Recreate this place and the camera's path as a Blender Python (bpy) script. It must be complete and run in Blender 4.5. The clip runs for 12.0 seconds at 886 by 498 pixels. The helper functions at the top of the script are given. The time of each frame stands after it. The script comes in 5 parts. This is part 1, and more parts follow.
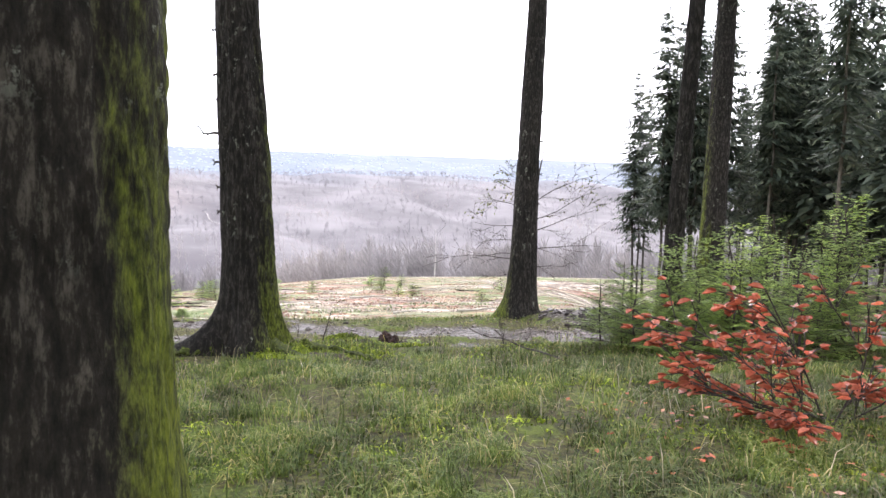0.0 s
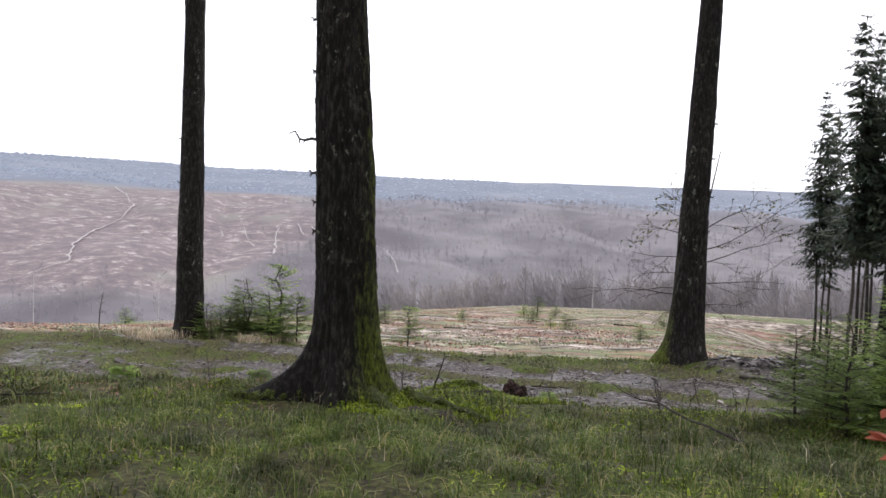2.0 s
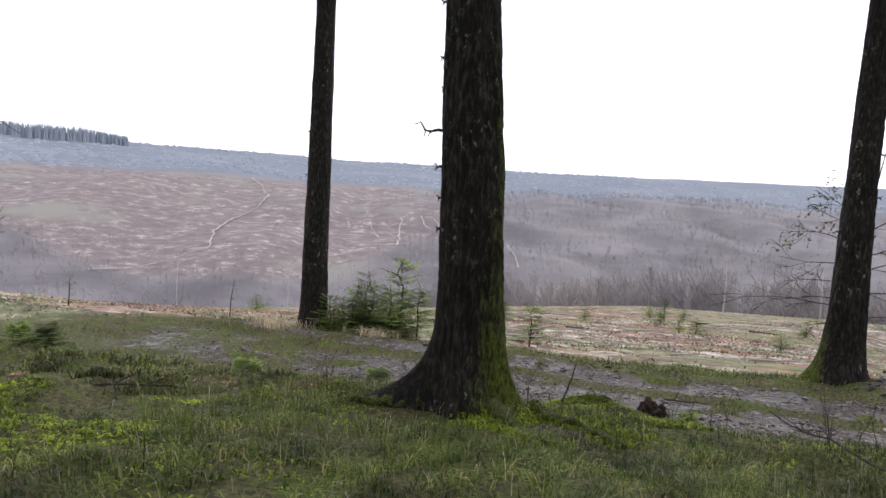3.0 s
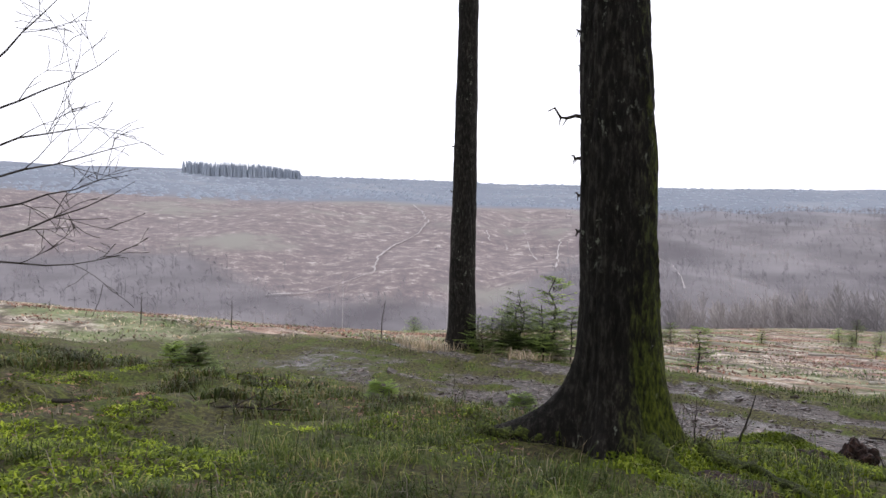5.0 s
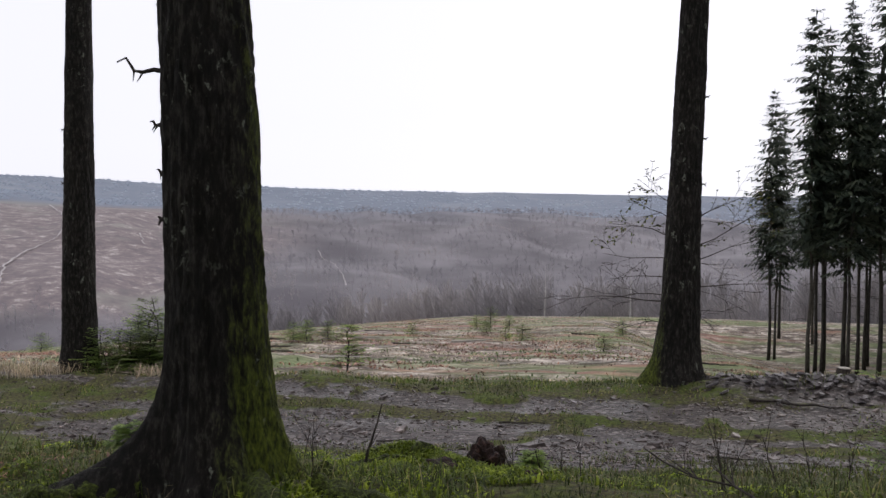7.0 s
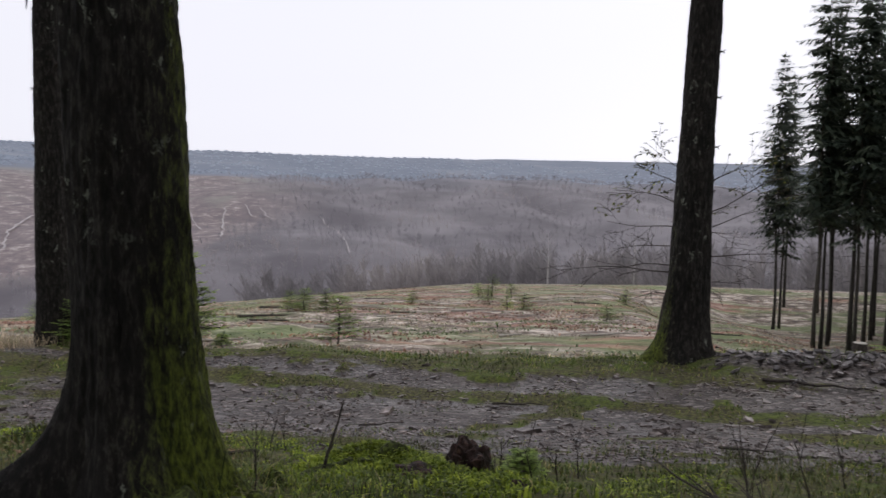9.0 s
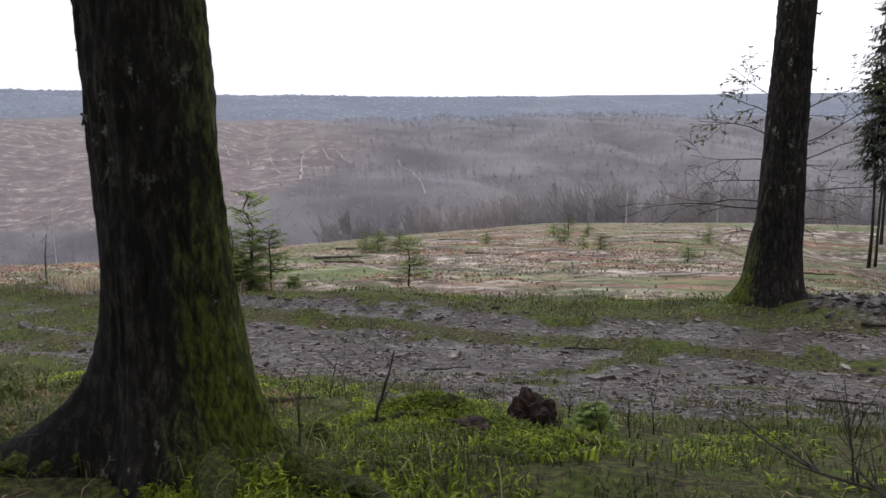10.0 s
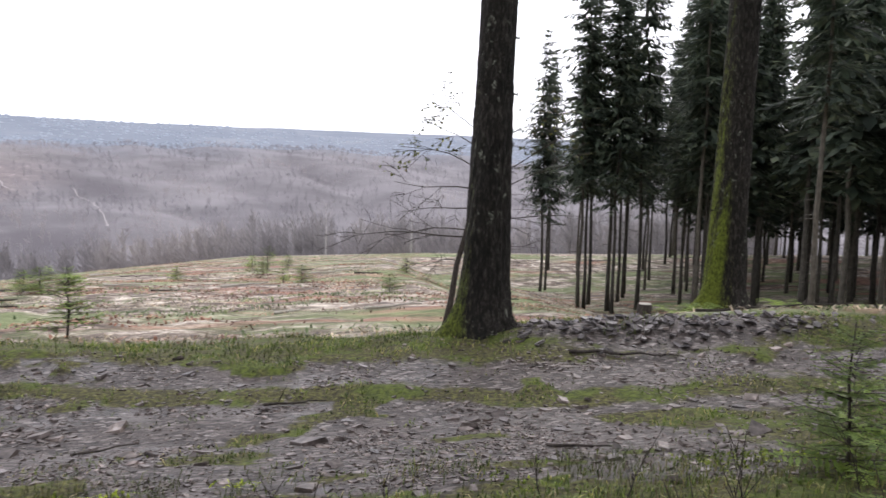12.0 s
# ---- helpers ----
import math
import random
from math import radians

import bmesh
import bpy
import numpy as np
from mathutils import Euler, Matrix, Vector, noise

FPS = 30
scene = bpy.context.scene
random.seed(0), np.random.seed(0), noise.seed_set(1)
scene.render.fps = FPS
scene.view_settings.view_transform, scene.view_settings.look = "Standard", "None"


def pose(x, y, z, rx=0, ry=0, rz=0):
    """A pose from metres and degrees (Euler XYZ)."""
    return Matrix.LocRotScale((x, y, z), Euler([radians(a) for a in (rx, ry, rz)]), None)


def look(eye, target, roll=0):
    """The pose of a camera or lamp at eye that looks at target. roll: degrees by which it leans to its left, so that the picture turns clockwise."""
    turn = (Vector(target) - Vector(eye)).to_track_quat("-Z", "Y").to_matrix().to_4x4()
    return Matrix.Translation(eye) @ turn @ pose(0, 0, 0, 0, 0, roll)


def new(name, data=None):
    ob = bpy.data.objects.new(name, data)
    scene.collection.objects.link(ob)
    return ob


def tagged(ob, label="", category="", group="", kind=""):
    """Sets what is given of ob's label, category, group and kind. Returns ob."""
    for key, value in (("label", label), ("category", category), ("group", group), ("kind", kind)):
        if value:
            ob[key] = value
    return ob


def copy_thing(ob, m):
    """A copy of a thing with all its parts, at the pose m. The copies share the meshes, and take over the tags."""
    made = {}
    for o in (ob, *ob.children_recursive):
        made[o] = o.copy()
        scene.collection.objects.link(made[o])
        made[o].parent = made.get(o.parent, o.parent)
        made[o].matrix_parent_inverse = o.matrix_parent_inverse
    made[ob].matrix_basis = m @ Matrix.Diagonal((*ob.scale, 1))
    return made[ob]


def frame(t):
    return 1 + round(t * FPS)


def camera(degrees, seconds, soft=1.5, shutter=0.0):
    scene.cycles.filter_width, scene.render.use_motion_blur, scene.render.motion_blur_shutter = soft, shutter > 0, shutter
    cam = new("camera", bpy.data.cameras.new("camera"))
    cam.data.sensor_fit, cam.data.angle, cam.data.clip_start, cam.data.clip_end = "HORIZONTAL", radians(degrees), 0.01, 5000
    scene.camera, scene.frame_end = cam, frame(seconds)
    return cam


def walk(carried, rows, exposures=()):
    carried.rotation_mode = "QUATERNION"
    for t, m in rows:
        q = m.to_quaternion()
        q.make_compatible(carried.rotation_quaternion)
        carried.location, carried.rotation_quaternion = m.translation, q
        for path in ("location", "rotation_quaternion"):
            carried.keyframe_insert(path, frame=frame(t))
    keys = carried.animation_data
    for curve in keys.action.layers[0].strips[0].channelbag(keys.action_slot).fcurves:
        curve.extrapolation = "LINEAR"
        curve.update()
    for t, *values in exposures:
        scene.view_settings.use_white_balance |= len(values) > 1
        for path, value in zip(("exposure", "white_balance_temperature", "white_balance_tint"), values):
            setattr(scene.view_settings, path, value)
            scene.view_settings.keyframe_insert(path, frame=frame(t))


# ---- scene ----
cam = camera(61.9, 12.0, 1.5, 0.12)
PATH = [
    (0, (0.392, 0.554, 1.119), (0.344, 2.547, 0.957), 1.2),
    (0.5, (0.381, 1.196, 1.076), (0.315, 3.187, 0.898), 0.3),
    (1, (0.349, 1.755, 1.054), (0.331, 3.75, 0.919), 3.1),
    (1.5, (0.478, 2.029, 1.046), (0.237, 4.013, 0.986), 1.9),
    (2, (0.56, 2.451, 1.015), (0.086, 4.392, 0.917), 1.9),
    (2.5, (0.454, 2.777, 0.99), (-0.197, 4.665, 0.887), 2.6),
    (3, (0.29, 3.023, 1.044), (-0.492, 4.86, 0.917), 2.9),
    (5, (0.042, 4.025, 0.853), (-1.115, 5.654, 0.773), 1.1),
    (5.5, (-0.05, 4.491, 0.847), (-1.159, 6.155, 0.8), -1.6),
    (6, (0.037, 4.835, 0.817), (-0.785, 6.656, 0.744), -0.9),
    (6.5, (0.027, 5.161, 0.786), (-0.416, 7.111, 0.725), 0.4),
    (7, (-0.008, 5.345, 0.754), (-0.347, 7.315, 0.689), 0.6),
    (8.8, (0.061, 6.215, 0.731), (-0.175, 8.195, 0.581), 1.0),
    (9, (0.034, 6.274, 0.735), (-0.313, 8.237, 0.581), 0.7),
    (9.5, (-0.037, 6.536, 0.688), (-0.663, 8.426, 0.498), 0.0),
    (10, (0.062, 6.746, 0.678), (-0.481, 8.645, 0.364), -0.7),
    (10.5, (-0.078, 7.03, 0.633), (-0.488, 8.967, 0.352), -0.8),
    (11, (-0.175, 7.232, 0.617), (-0.525, 9.183, 0.349), -2.5),
    (11.5, (-0.162, 7.631, 0.552), (-0.331, 9.61, 0.322), -0.4),
    (12, (-0.083, 8.325, 0.448), (0.166, 10.297, 0.225), 1.2),
]
walk(cam, [(t, look(eye, target, roll)) for t, eye, target, roll in PATH],
     [(0, 1.08, 6500, 14), (0.5, 0.88, 6500, 14), (1.5, 0.25, 6500, 14), (2.5, -0.1, 6500, 14), (5.5, -0.2, 6500, 14), (6.2, -0.35, 6500, 14), (7, -0.65, 6500, 14), (9, -0.73, 6500, 14), (9.5, -0.7, 6500, 14), (10, -0.5, 6500, 14), (10.5, 0.1, 6500, 14), (11, 0.22, 6500, 14), (12, 0.15, 6500, 14)])

# ---- world, sun and exposure ----
world = bpy.data.worlds.new("overcast_sky")
scene.world = world
world.use_nodes = True
wn, wl = world.node_tree.nodes, world.node_tree.links
sky = wn.new("ShaderNodeTexSky")
sky.sky_type, sky.sun_disc = "NISHITA", False
sky.sun_elevation, sky.sun_rotation = radians(38), radians(25)
sky.air_density, sky.dust_density, sky.ozone_density = 1.2, 2.0, 1.0
pale = wn.new("ShaderNodeHueSaturation")
pale.inputs["Saturation"].default_value = 0.12
wl.new(sky.outputs[0], pale.inputs["Color"])
cloud = wn.new("ShaderNodeMix")
cloud.data_type = "RGBA"
cloud.inputs[0].default_value = 0.8
cloud.inputs[7].default_value = (10.9, 11.2, 12.1, 1)
wl.new(pale.outputs[0], cloud.inputs[6])
wl.new(cloud.outputs[2], wn["Background"].inputs["Color"])
wn["Background"].inputs["Strength"].default_value = 0.15

sun = new("sun", bpy.data.lights.new("sun", "SUN"))
sun.data.energy, sun.data.angle, sun.data.color = 0.9, radians(30), (1.0, 0.96, 0.92)
sun.matrix_world = look((0, 0, 40), (-math.sin(radians(25)) * 50, -math.cos(radians(25)) * 50, 0))


# ---- materials ----
def nodes_of(mat):
    mat.use_nodes = True
    return mat.node_tree.nodes, mat.node_tree.links, mat.node_tree.nodes["Principled BSDF"]


def noise_node(n, l, coords, scale, detail=5, stretch=None, rough=0.6):
    tex = n.new("ShaderNodeTexNoise")
    tex.inputs["Scale"].default_value = scale
    tex.inputs["Detail"].default_value = detail
    tex.inputs["Roughness"].default_value = rough
    if stretch:
        mp = n.new("ShaderNodeMapping")
        mp.inputs["Scale"].default_value = stretch
        l.new(coords, mp.inputs["Vector"])
        coords = mp.outputs[0]
    l.new(coords, tex.inputs["Vector"])
    return tex.outputs["Fac"]


def ramp_node(n, l, fac, stops):
    """A colour ramp; stops: (position, (r, g, b))."""
    node = n.new("ShaderNodeValToRGB")
    while len(node.color_ramp.elements) < len(stops):
        node.color_ramp.elements.new(0.5)
    for e, (p, c) in zip(node.color_ramp.elements, stops):
        e.position, e.color = p, (*c, 1)
    if fac is not None:
        l.new(fac, node.inputs[0])
    return node.outputs[0]


def mix_node(n, l, fac, a, b, blend="MIX"):
    node = n.new("ShaderNodeMix")
    node.data_type, node.blend_type = "RGBA", blend
    for value, slot in ((fac, 0), (a, 6), (b, 7)):
        if isinstance(value, (int, float)):
            node.inputs[slot].default_value = value
        elif isinstance(value, tuple):
            node.inputs[slot].default_value = (*value, 1)
        else:
            l.new(value, node.inputs[slot])
    return node.outputs[2]


def bump_node(n, l, bsdf, fac, strength, distance=0.02):
    node = n.new("ShaderNodeBump")
    node.inputs["Strength"].default_value, node.inputs["Distance"].default_value = strength, distance
    l.new(fac, node.inputs["Height"])
    l.new(node.outputs[0], bsdf.inputs["Normal"])


def mask_node(n, l, name):
    node = n.new("ShaderNodeAttribute")
    node.attribute_name = name
    return node.outputs["Fac"]


def band(n, l, fac, low, high):
    node = n.new("ShaderNodeMapRange")
    node.interpolation_type = "SMOOTHSTEP"
    node.inputs["From Min"].default_value, node.inputs["From Max"].default_value = low, high
    l.new(fac, node.inputs["Value"])
    return node.outputs[0]


def surface(name, stops, scale=8.0, rough=0.8, bump=0.4, depth=0.01, stretch=None, vary="", patches=0.0, through_light=0.0):
    """A rough natural surface: fine noise through a ramp, slow patches, relief; vary: 'island' or 'object' shifts each piece."""
    mat = bpy.data.materials.new(name)
    n, l, bsdf = nodes_of(mat)
    coords = n.new("ShaderNodeTexCoord").outputs["Object"]
    fine = noise_node(n, l, coords, scale, 6, stretch)
    colour = ramp_node(n, l, band(n, l, fine, 0.25, 0.75), stops)
    if patches:
        slow = noise_node(n, l, coords, scale * 0.09, 3)
        colour = mix_node(n, l, patches, colour, ramp_node(n, l, band(n, l, slow, 0.3, 0.7), [(0, (0.35,) * 3), (1, (1.0,) * 3)]), "MULTIPLY")
    if vary:
        if vary == "island":
            rnd = n.new("ShaderNodeNewGeometry").outputs["Random Per Island"]
        else:
            rnd = n.new("ShaderNodeObjectInfo").outputs["Random"]
        colour = mix_node(n, l, 0.75, colour, ramp_node(n, l, rnd, [(0, (0.32, 0.31, 0.3)), (0.5, (0.8, 0.79, 0.78)), (0.9, (1.25, 1.22, 1.15)), (1, (1.9, 1.85, 1.75))]), "MULTIPLY")
    l.new(colour, bsdf.inputs["Base Color"])
    bsdf.inputs["Roughness"].default_value = rough
    bsdf.inputs["Specular IOR Level"].default_value = 0.3
    if bump:
        bump_node(n, l, bsdf, fine, bump, depth)
    if through_light:
        glow = n.new("ShaderNodeBsdfTranslucent")
        l.new(colour, glow.inputs["Color"])
        both = n.new("ShaderNodeMixShader")
        both.inputs[0].default_value = through_light
        l.new(bsdf.outputs[0], both.inputs[1])
        l.new(glow.outputs[0], both.inputs[2])
        l.new(both.outputs[0], n["Material Output"].inputs["Surface"])
    return mat


def blades(name, stops, rough=0.55, light=0.35, patch=0.7, vary=0.75):
    """Blades and leaves: each island takes its own colour from the ramp."""
    mat = bpy.data.materials.new(name)
    n, l, bsdf = nodes_of(mat)
    geo = n.new("ShaderNodeNewGeometry")
    colour = ramp_node(n, l, geo.outputs["Random Per Island"], stops)
    slow = noise_node(n, l, geo.outputs["Position"], patch, 5)
    colour = mix_node(n, l, vary, colour, ramp_node(n, l, band(n, l, slow, 0.36, 0.64), [(0, (0.26, 0.26, 0.22)), (0.5, (0.85, 0.85, 0.82)), (1, (1.5, 1.4, 1.15))]), "MULTIPLY")
    l.new(colour, bsdf.inputs["Base Color"])
    bsdf.inputs["Roughness"].default_value = rough
    bsdf.inputs["Specular IOR Level"].default_value = 0.25
    glow = n.new("ShaderNodeBsdfTranslucent")
    l.new(colour, glow.inputs["Color"])
    both = n.new("ShaderNodeMixShader")
    both.inputs[0].default_value = light
    l.new(bsdf.outputs[0], both.inputs[1])
    l.new(glow.outputs[0], both.inputs[2])
    l.new(both.outputs[0], n["Material Output"].inputs["Surface"])
    return mat


def bark_material(name, dark, mid, pale_tone, moss_a, moss_b):
    """Flaky bark with lichen flecks and a moss coat where the mask moss says."""
    mat = bpy.data.materials.new(name)
    n, l, bsdf = nodes_of(mat)
    coords = n.new("ShaderNodeTexCoord").outputs["Object"]
    flakes = noise_node(n, l, coords, 22, 7, (1, 1, 0.28), 0.75)
    colour = ramp_node(n, l, band(n, l, flakes, 0.3, 0.72), [(0, dark), (0.55, mid), (1, pale_tone)])
    slow = noise_node(n, l, coords, 2.2, 4, (1, 1, 0.5))
    colour = mix_node(n, l, 0.5, colour, ramp_node(n, l, band(n, l, slow, 0.3, 0.7), [(0, (0.4, 0.4, 0.4)), (1, (1.5, 1.45, 1.4))]), "MULTIPLY")
    lichen = noise_node(n, l, coords, 11, 5, (1, 1, 0.7), 0.75)
    patchy = noise_node(n, l, coords, 1.3, 2)
    lit = n.new("ShaderNodeMath")
    lit.operation = "MULTIPLY"
    l.new(band(n, l, lichen, 0.58, 0.66), lit.inputs[0])
    l.new(band(n, l, patchy, 0.46, 0.6), lit.inputs[1])
    colour = mix_node(n, l, lit.outputs[0], colour, (0.26, 0.27, 0.22))
    tuft = noise_node(n, l, coords, 45, 6, (1, 1, 0.3), 0.7)
    green = ramp_node(n, l, band(n, l, tuft, 0.3, 0.7), [(0, moss_a), (1, moss_b)])
    edge = n.new("ShaderNodeMath")
    edge.operation = "MULTIPLY_ADD"
    l.new(flakes, edge.inputs[0])
    edge.inputs[1].default_value = 0.9
    l.new(mask_node(n, l, "moss"), edge.inputs[2])
    cover = band(n, l, edge.outputs[0], 0.72, 1.02)
    l.new(mix_node(n, l, cover, colour, green), bsdf.inputs["Base Color"])
    bsdf.inputs["Roughness"].default_value = 0.85
    bsdf.inputs["Specular IOR Level"].default_value = 0.25
    bump_node(n, l, bsdf, flakes, 1.0, 0.05)
    return mat


BARK = bark_material("mossy_bark", (0.007, 0.006, 0.005), (0.023, 0.02, 0.017), (0.085, 0.077, 0.067), (0.022, 0.032, 0.006), (0.2, 0.24, 0.03))
BARK_GREEN = bark_material("very_mossy_bark", (0.01, 0.009, 0.007), (0.035, 0.03, 0.024), (0.15, 0.135, 0.11), (0.035, 0.05, 0.008), (0.22, 0.26, 0.03))
DEADWOOD = surface("dead_wood", [(0, (0.02, 0.016, 0.014)), (1, (0.085, 0.07, 0.06))], 30, 0.85, 0.5, 0.006, (1, 1, 0.3))
ROTTEN = surface("rotten_wood", [(0, (0.01, 0.007, 0.006)), (0.6, (0.042, 0.022, 0.018)), (1, (0.13, 0.07, 0.056))], 18, 0.8, 0.9, 0.03)
FRESH_CUT = surface("weathered_cut", [(0, (0.3, 0.27, 0.22)), (1, (0.6, 0.56, 0.5))], 20, 0.8, 0.3)
SPRUCE_BARK = surface("spruce_bark", [(0, (0.03, 0.027, 0.023)), (1, (0.1, 0.092, 0.078))], 9, 0.85, 0.6, 0.02, (1, 1, 0.3), "object")
NEEDLES = blades("spruce_needles", [(0, (0.038, 0.053, 0.042)), (0.5, (0.072, 0.098, 0.075)), (1, (0.125, 0.15, 0.11))], 0.55, 0.4)
YOUNG_NEEDLES = blades("young_spruce_needles", [(0, (0.17, 0.26, 0.08)), (0.5, (0.32, 0.45, 0.13)), (1, (0.48, 0.6, 0.2))], 0.5, 0.6)
GRASS = blades("woodland_grass", [(0, (0.054, 0.085, 0.02)), (0.45, (0.125, 0.185, 0.042)), (0.75, (0.21, 0.275, 0.075)), (0.93, (0.36, 0.33, 0.14)), (1, (0.5, 0.43, 0.25))], 0.55, 0.35, 1.7, 0.85)
MOSS = blades("moss_fronds", [(0, (0.08, 0.12, 0.012)), (0.5, (0.24, 0.34, 0.025)), (1, (0.46, 0.56, 0.07))], 0.7, 0.3, 1.6, 0.95)
MOSS_BRIGHT = blades("bright_moss_fronds", [(0, (0.07, 0.1, 0.01)), (0.5, (0.2, 0.28, 0.022)), (1, (0.4, 0.48, 0.06))], 0.7, 0.35, 4.0, 0.5)
HEATH = blades("bilberry_stems", [(0, (0.05, 0.075, 0.024)), (0.5, (0.12, 0.155, 0.045)), (0.8, (0.15, 0.11, 0.065)), (1, (0.26, 0.3, 0.09))], 0.6, 0.25)
STRAW = blades("dry_straw", [(0, (0.28, 0.22, 0.165)), (0.5, (0.5, 0.42, 0.33)), (1, (0.74, 0.66, 0.55))], 0.7, 0.25)
BRASH = blades("felled_brash", [(0, (0.14, 0.085, 0.07)), (0.5, (0.32, 0.165, 0.125)), (1, (0.5, 0.31, 0.25))], 0.8, 0.1)
FIELD_GREEN = blades("field_greenery", [(0, (0.11, 0.15, 0.07)), (0.6, (0.2, 0.26, 0.12)), (1, (0.32, 0.36, 0.18))], 0.6, 0.3)
COPPER = blades("copper_beech_leaves", [(0, (0.3, 0.05, 0.02)), (0.5, (0.5, 0.1, 0.035)), (0.85, (0.62, 0.16, 0.05)), (1, (0.7, 0.42, 0.3))], 0.3, 0.3)
# wood beyond the field: bark paled to grey, a first step of painted haze
HAZED_BARE_WOOD = blades("hazed_bare_wood", [(0, (0.25, 0.235, 0.245)), (0.5, (0.33, 0.31, 0.318)), (1, (0.42, 0.39, 0.395))], 0.9, 0.3, 0.05, 0.25)
# valley side trees: haze painted in, bark colour raised to pale grey lilac
HAZED_HILL_WOOD = blades("hazed_hillside_wood", [(0, (0.29, 0.28, 0.31)), (0.5, (0.34, 0.325, 0.35)), (1, (0.39, 0.37, 0.395))], 0.95, 0.3, 0.009, 0.45)
# far conifers: distance haze put into the base colour as pale blue grey
HAZED_RIDGE_WOOD = blades("hazed_conifer_wood", [(0, (0.33, 0.375, 0.45)), (0.5, (0.35, 0.395, 0.47)), (1, (0.37, 0.415, 0.49))], 0.95, 0.3, 0.002, 0.15)
BIRCH = surface("birch_bark", [(0, (0.35, 0.33, 0.32)), (1, (0.65, 0.62, 0.6))], 6, 0.7, 0.2)
SLATE = surface("wet_slate", [(0, (0.05, 0.044, 0.045)), (0.6, (0.14, 0.123, 0.124)), (1, (0.27, 0.25, 0.26))], 14, 0.38, 0.4, 0.006, None, "object")
GRAVEL = surface("slate_gravel", [(0, (0.05, 0.04, 0.036)), (0.6, (0.16, 0.13, 0.12)), (1, (0.32, 0.275, 0.26))], 9, 0.42, 0.3, 0.004, None, "island")


def ground_material():
    """Moss and grass, slate track, felled field, winter woods, hills, each by its own mask."""
    mat = bpy.data.materials.new("ground")
    n, l, bsdf = nodes_of(mat)
    pos = n.new("ShaderNodeNewGeometry").outputs["Position"]
    fine = noise_node(n, l, pos, 18, 6)
    mid = noise_node(n, l, pos, 1.6, 5)
    floor_c = ramp_node(n, l, band(n, l, fine, 0.3, 0.7), [(0, (0.025, 0.02, 0.012)), (0.5, (0.065, 0.06, 0.022)), (1, (0.14, 0.14, 0.04))])
    moss_c = ramp_node(n, l, band(n, l, fine, 0.25, 0.75), [(0, (0.026, 0.036, 0.007)), (1, (0.115, 0.145, 0.02))])
    colour = mix_node(n, l, band(n, l, mid, 0.48, 0.6), floor_c, moss_c)
    stones = n.new("ShaderNodeTexVoronoi")
    stones.inputs["Scale"].default_value = 20
    mp = n.new("ShaderNodeMapping")
    mp.inputs["Scale"].default_value = (0.7, 1.3, 1)
    l.new(pos, mp.inputs["Vector"])
    l.new(mp.outputs[0], stones.inputs["Vector"])
    chips = n.new("ShaderNodeSeparateColor")
    l.new(stones.outputs["Color"], chips.inputs[0])
    mud = ramp_node(n, l, chips.outputs[0], [(0, (0.016, 0.012, 0.01)), (0.55, (0.052, 0.04, 0.035)), (0.85, (0.12, 0.098, 0.09)), (1, (0.28, 0.245, 0.23))])
    mud = mix_node(n, l, band(n, l, mid, 0.5, 0.72), mud, (0.075, 0.056, 0.048))
    ragged = n.new("ShaderNodeMath")
    ragged.operation = "MULTIPLY_ADD"
    l.new(noise_node(n, l, pos, 3.5, 6), ragged.inputs[0])
    ragged.inputs[1].default_value = 0.8
    l.new(mask_node(n, l, "track"), ragged.inputs[2])
    on_track = band(n, l, ragged.outputs[0], 0.78, 1.0)
    colour = mix_node(n, l, on_track, colour, mud)
    rows = noise_node(n, l, pos, 0.9, 8, (0.65, 1.1, 1), 0.85)
    tint = noise_node(n, l, pos, 0.09, 5, (0.6, 1.5, 1), 0.7)
    field_c = ramp_node(n, l, band(n, l, rows, 0.36, 0.64), [(0, (0.06, 0.045, 0.038)), (0.36, (0.15, 0.115, 0.09)), (0.6, (0.29, 0.235, 0.19)), (0.8, (0.52, 0.45, 0.37)), (1, (0.78, 0.7, 0.6))])
    field_c = mix_node(n, l, band(n, l, tint, 0.46, 0.58), field_c, ramp_node(n, l, rows, [(0.36, (0.07, 0.1, 0.035)), (0.64, (0.28, 0.31, 0.15))]))
    red = noise_node(n, l, pos, 0.13, 4, (0.5, 2.0, 1), 0.6)
    field_c = mix_node(n, l, band(n, l, red, 0.54, 0.66), field_c, ramp_node(n, l, rows, [(0.36, (0.12, 0.055, 0.04)), (0.64, (0.46, 0.26, 0.19))]))
    colour = mix_node(n, l, mask_node(n, l, "field"), colour, field_c)
    # wooded slope ground, greyed to carry the valley haze in its colour
    leafy = ramp_node(n, l, band(n, l, noise_node(n, l, pos, 0.014, 8), 0.3, 0.7), [(0, (0.115, 0.105, 0.115)), (1, (0.23, 0.215, 0.225))])
    colour = mix_node(n, l, mask_node(n, l, "wood"), colour, leafy)
    streak = noise_node(n, l, pos, 0.1, 9, (0.7, 0.9, 1), 0.85)
    cut_c = ramp_node(n, l, band(n, l, streak, 0.3, 0.72), [(0, (0.13, 0.115, 0.125)), (0.4, (0.19, 0.155, 0.158)), (0.66, (0.25, 0.21, 0.2)), (0.78, (0.4, 0.355, 0.335)), (1, (0.62, 0.57, 0.55))])
    cut_c = mix_node(n, l, band(n, l, noise_node(n, l, pos, 0.009, 4), 0.5, 0.65), cut_c, (0.245, 0.235, 0.21))
    colour = mix_node(n, l, mask_node(n, l, "cut"), colour, cut_c)
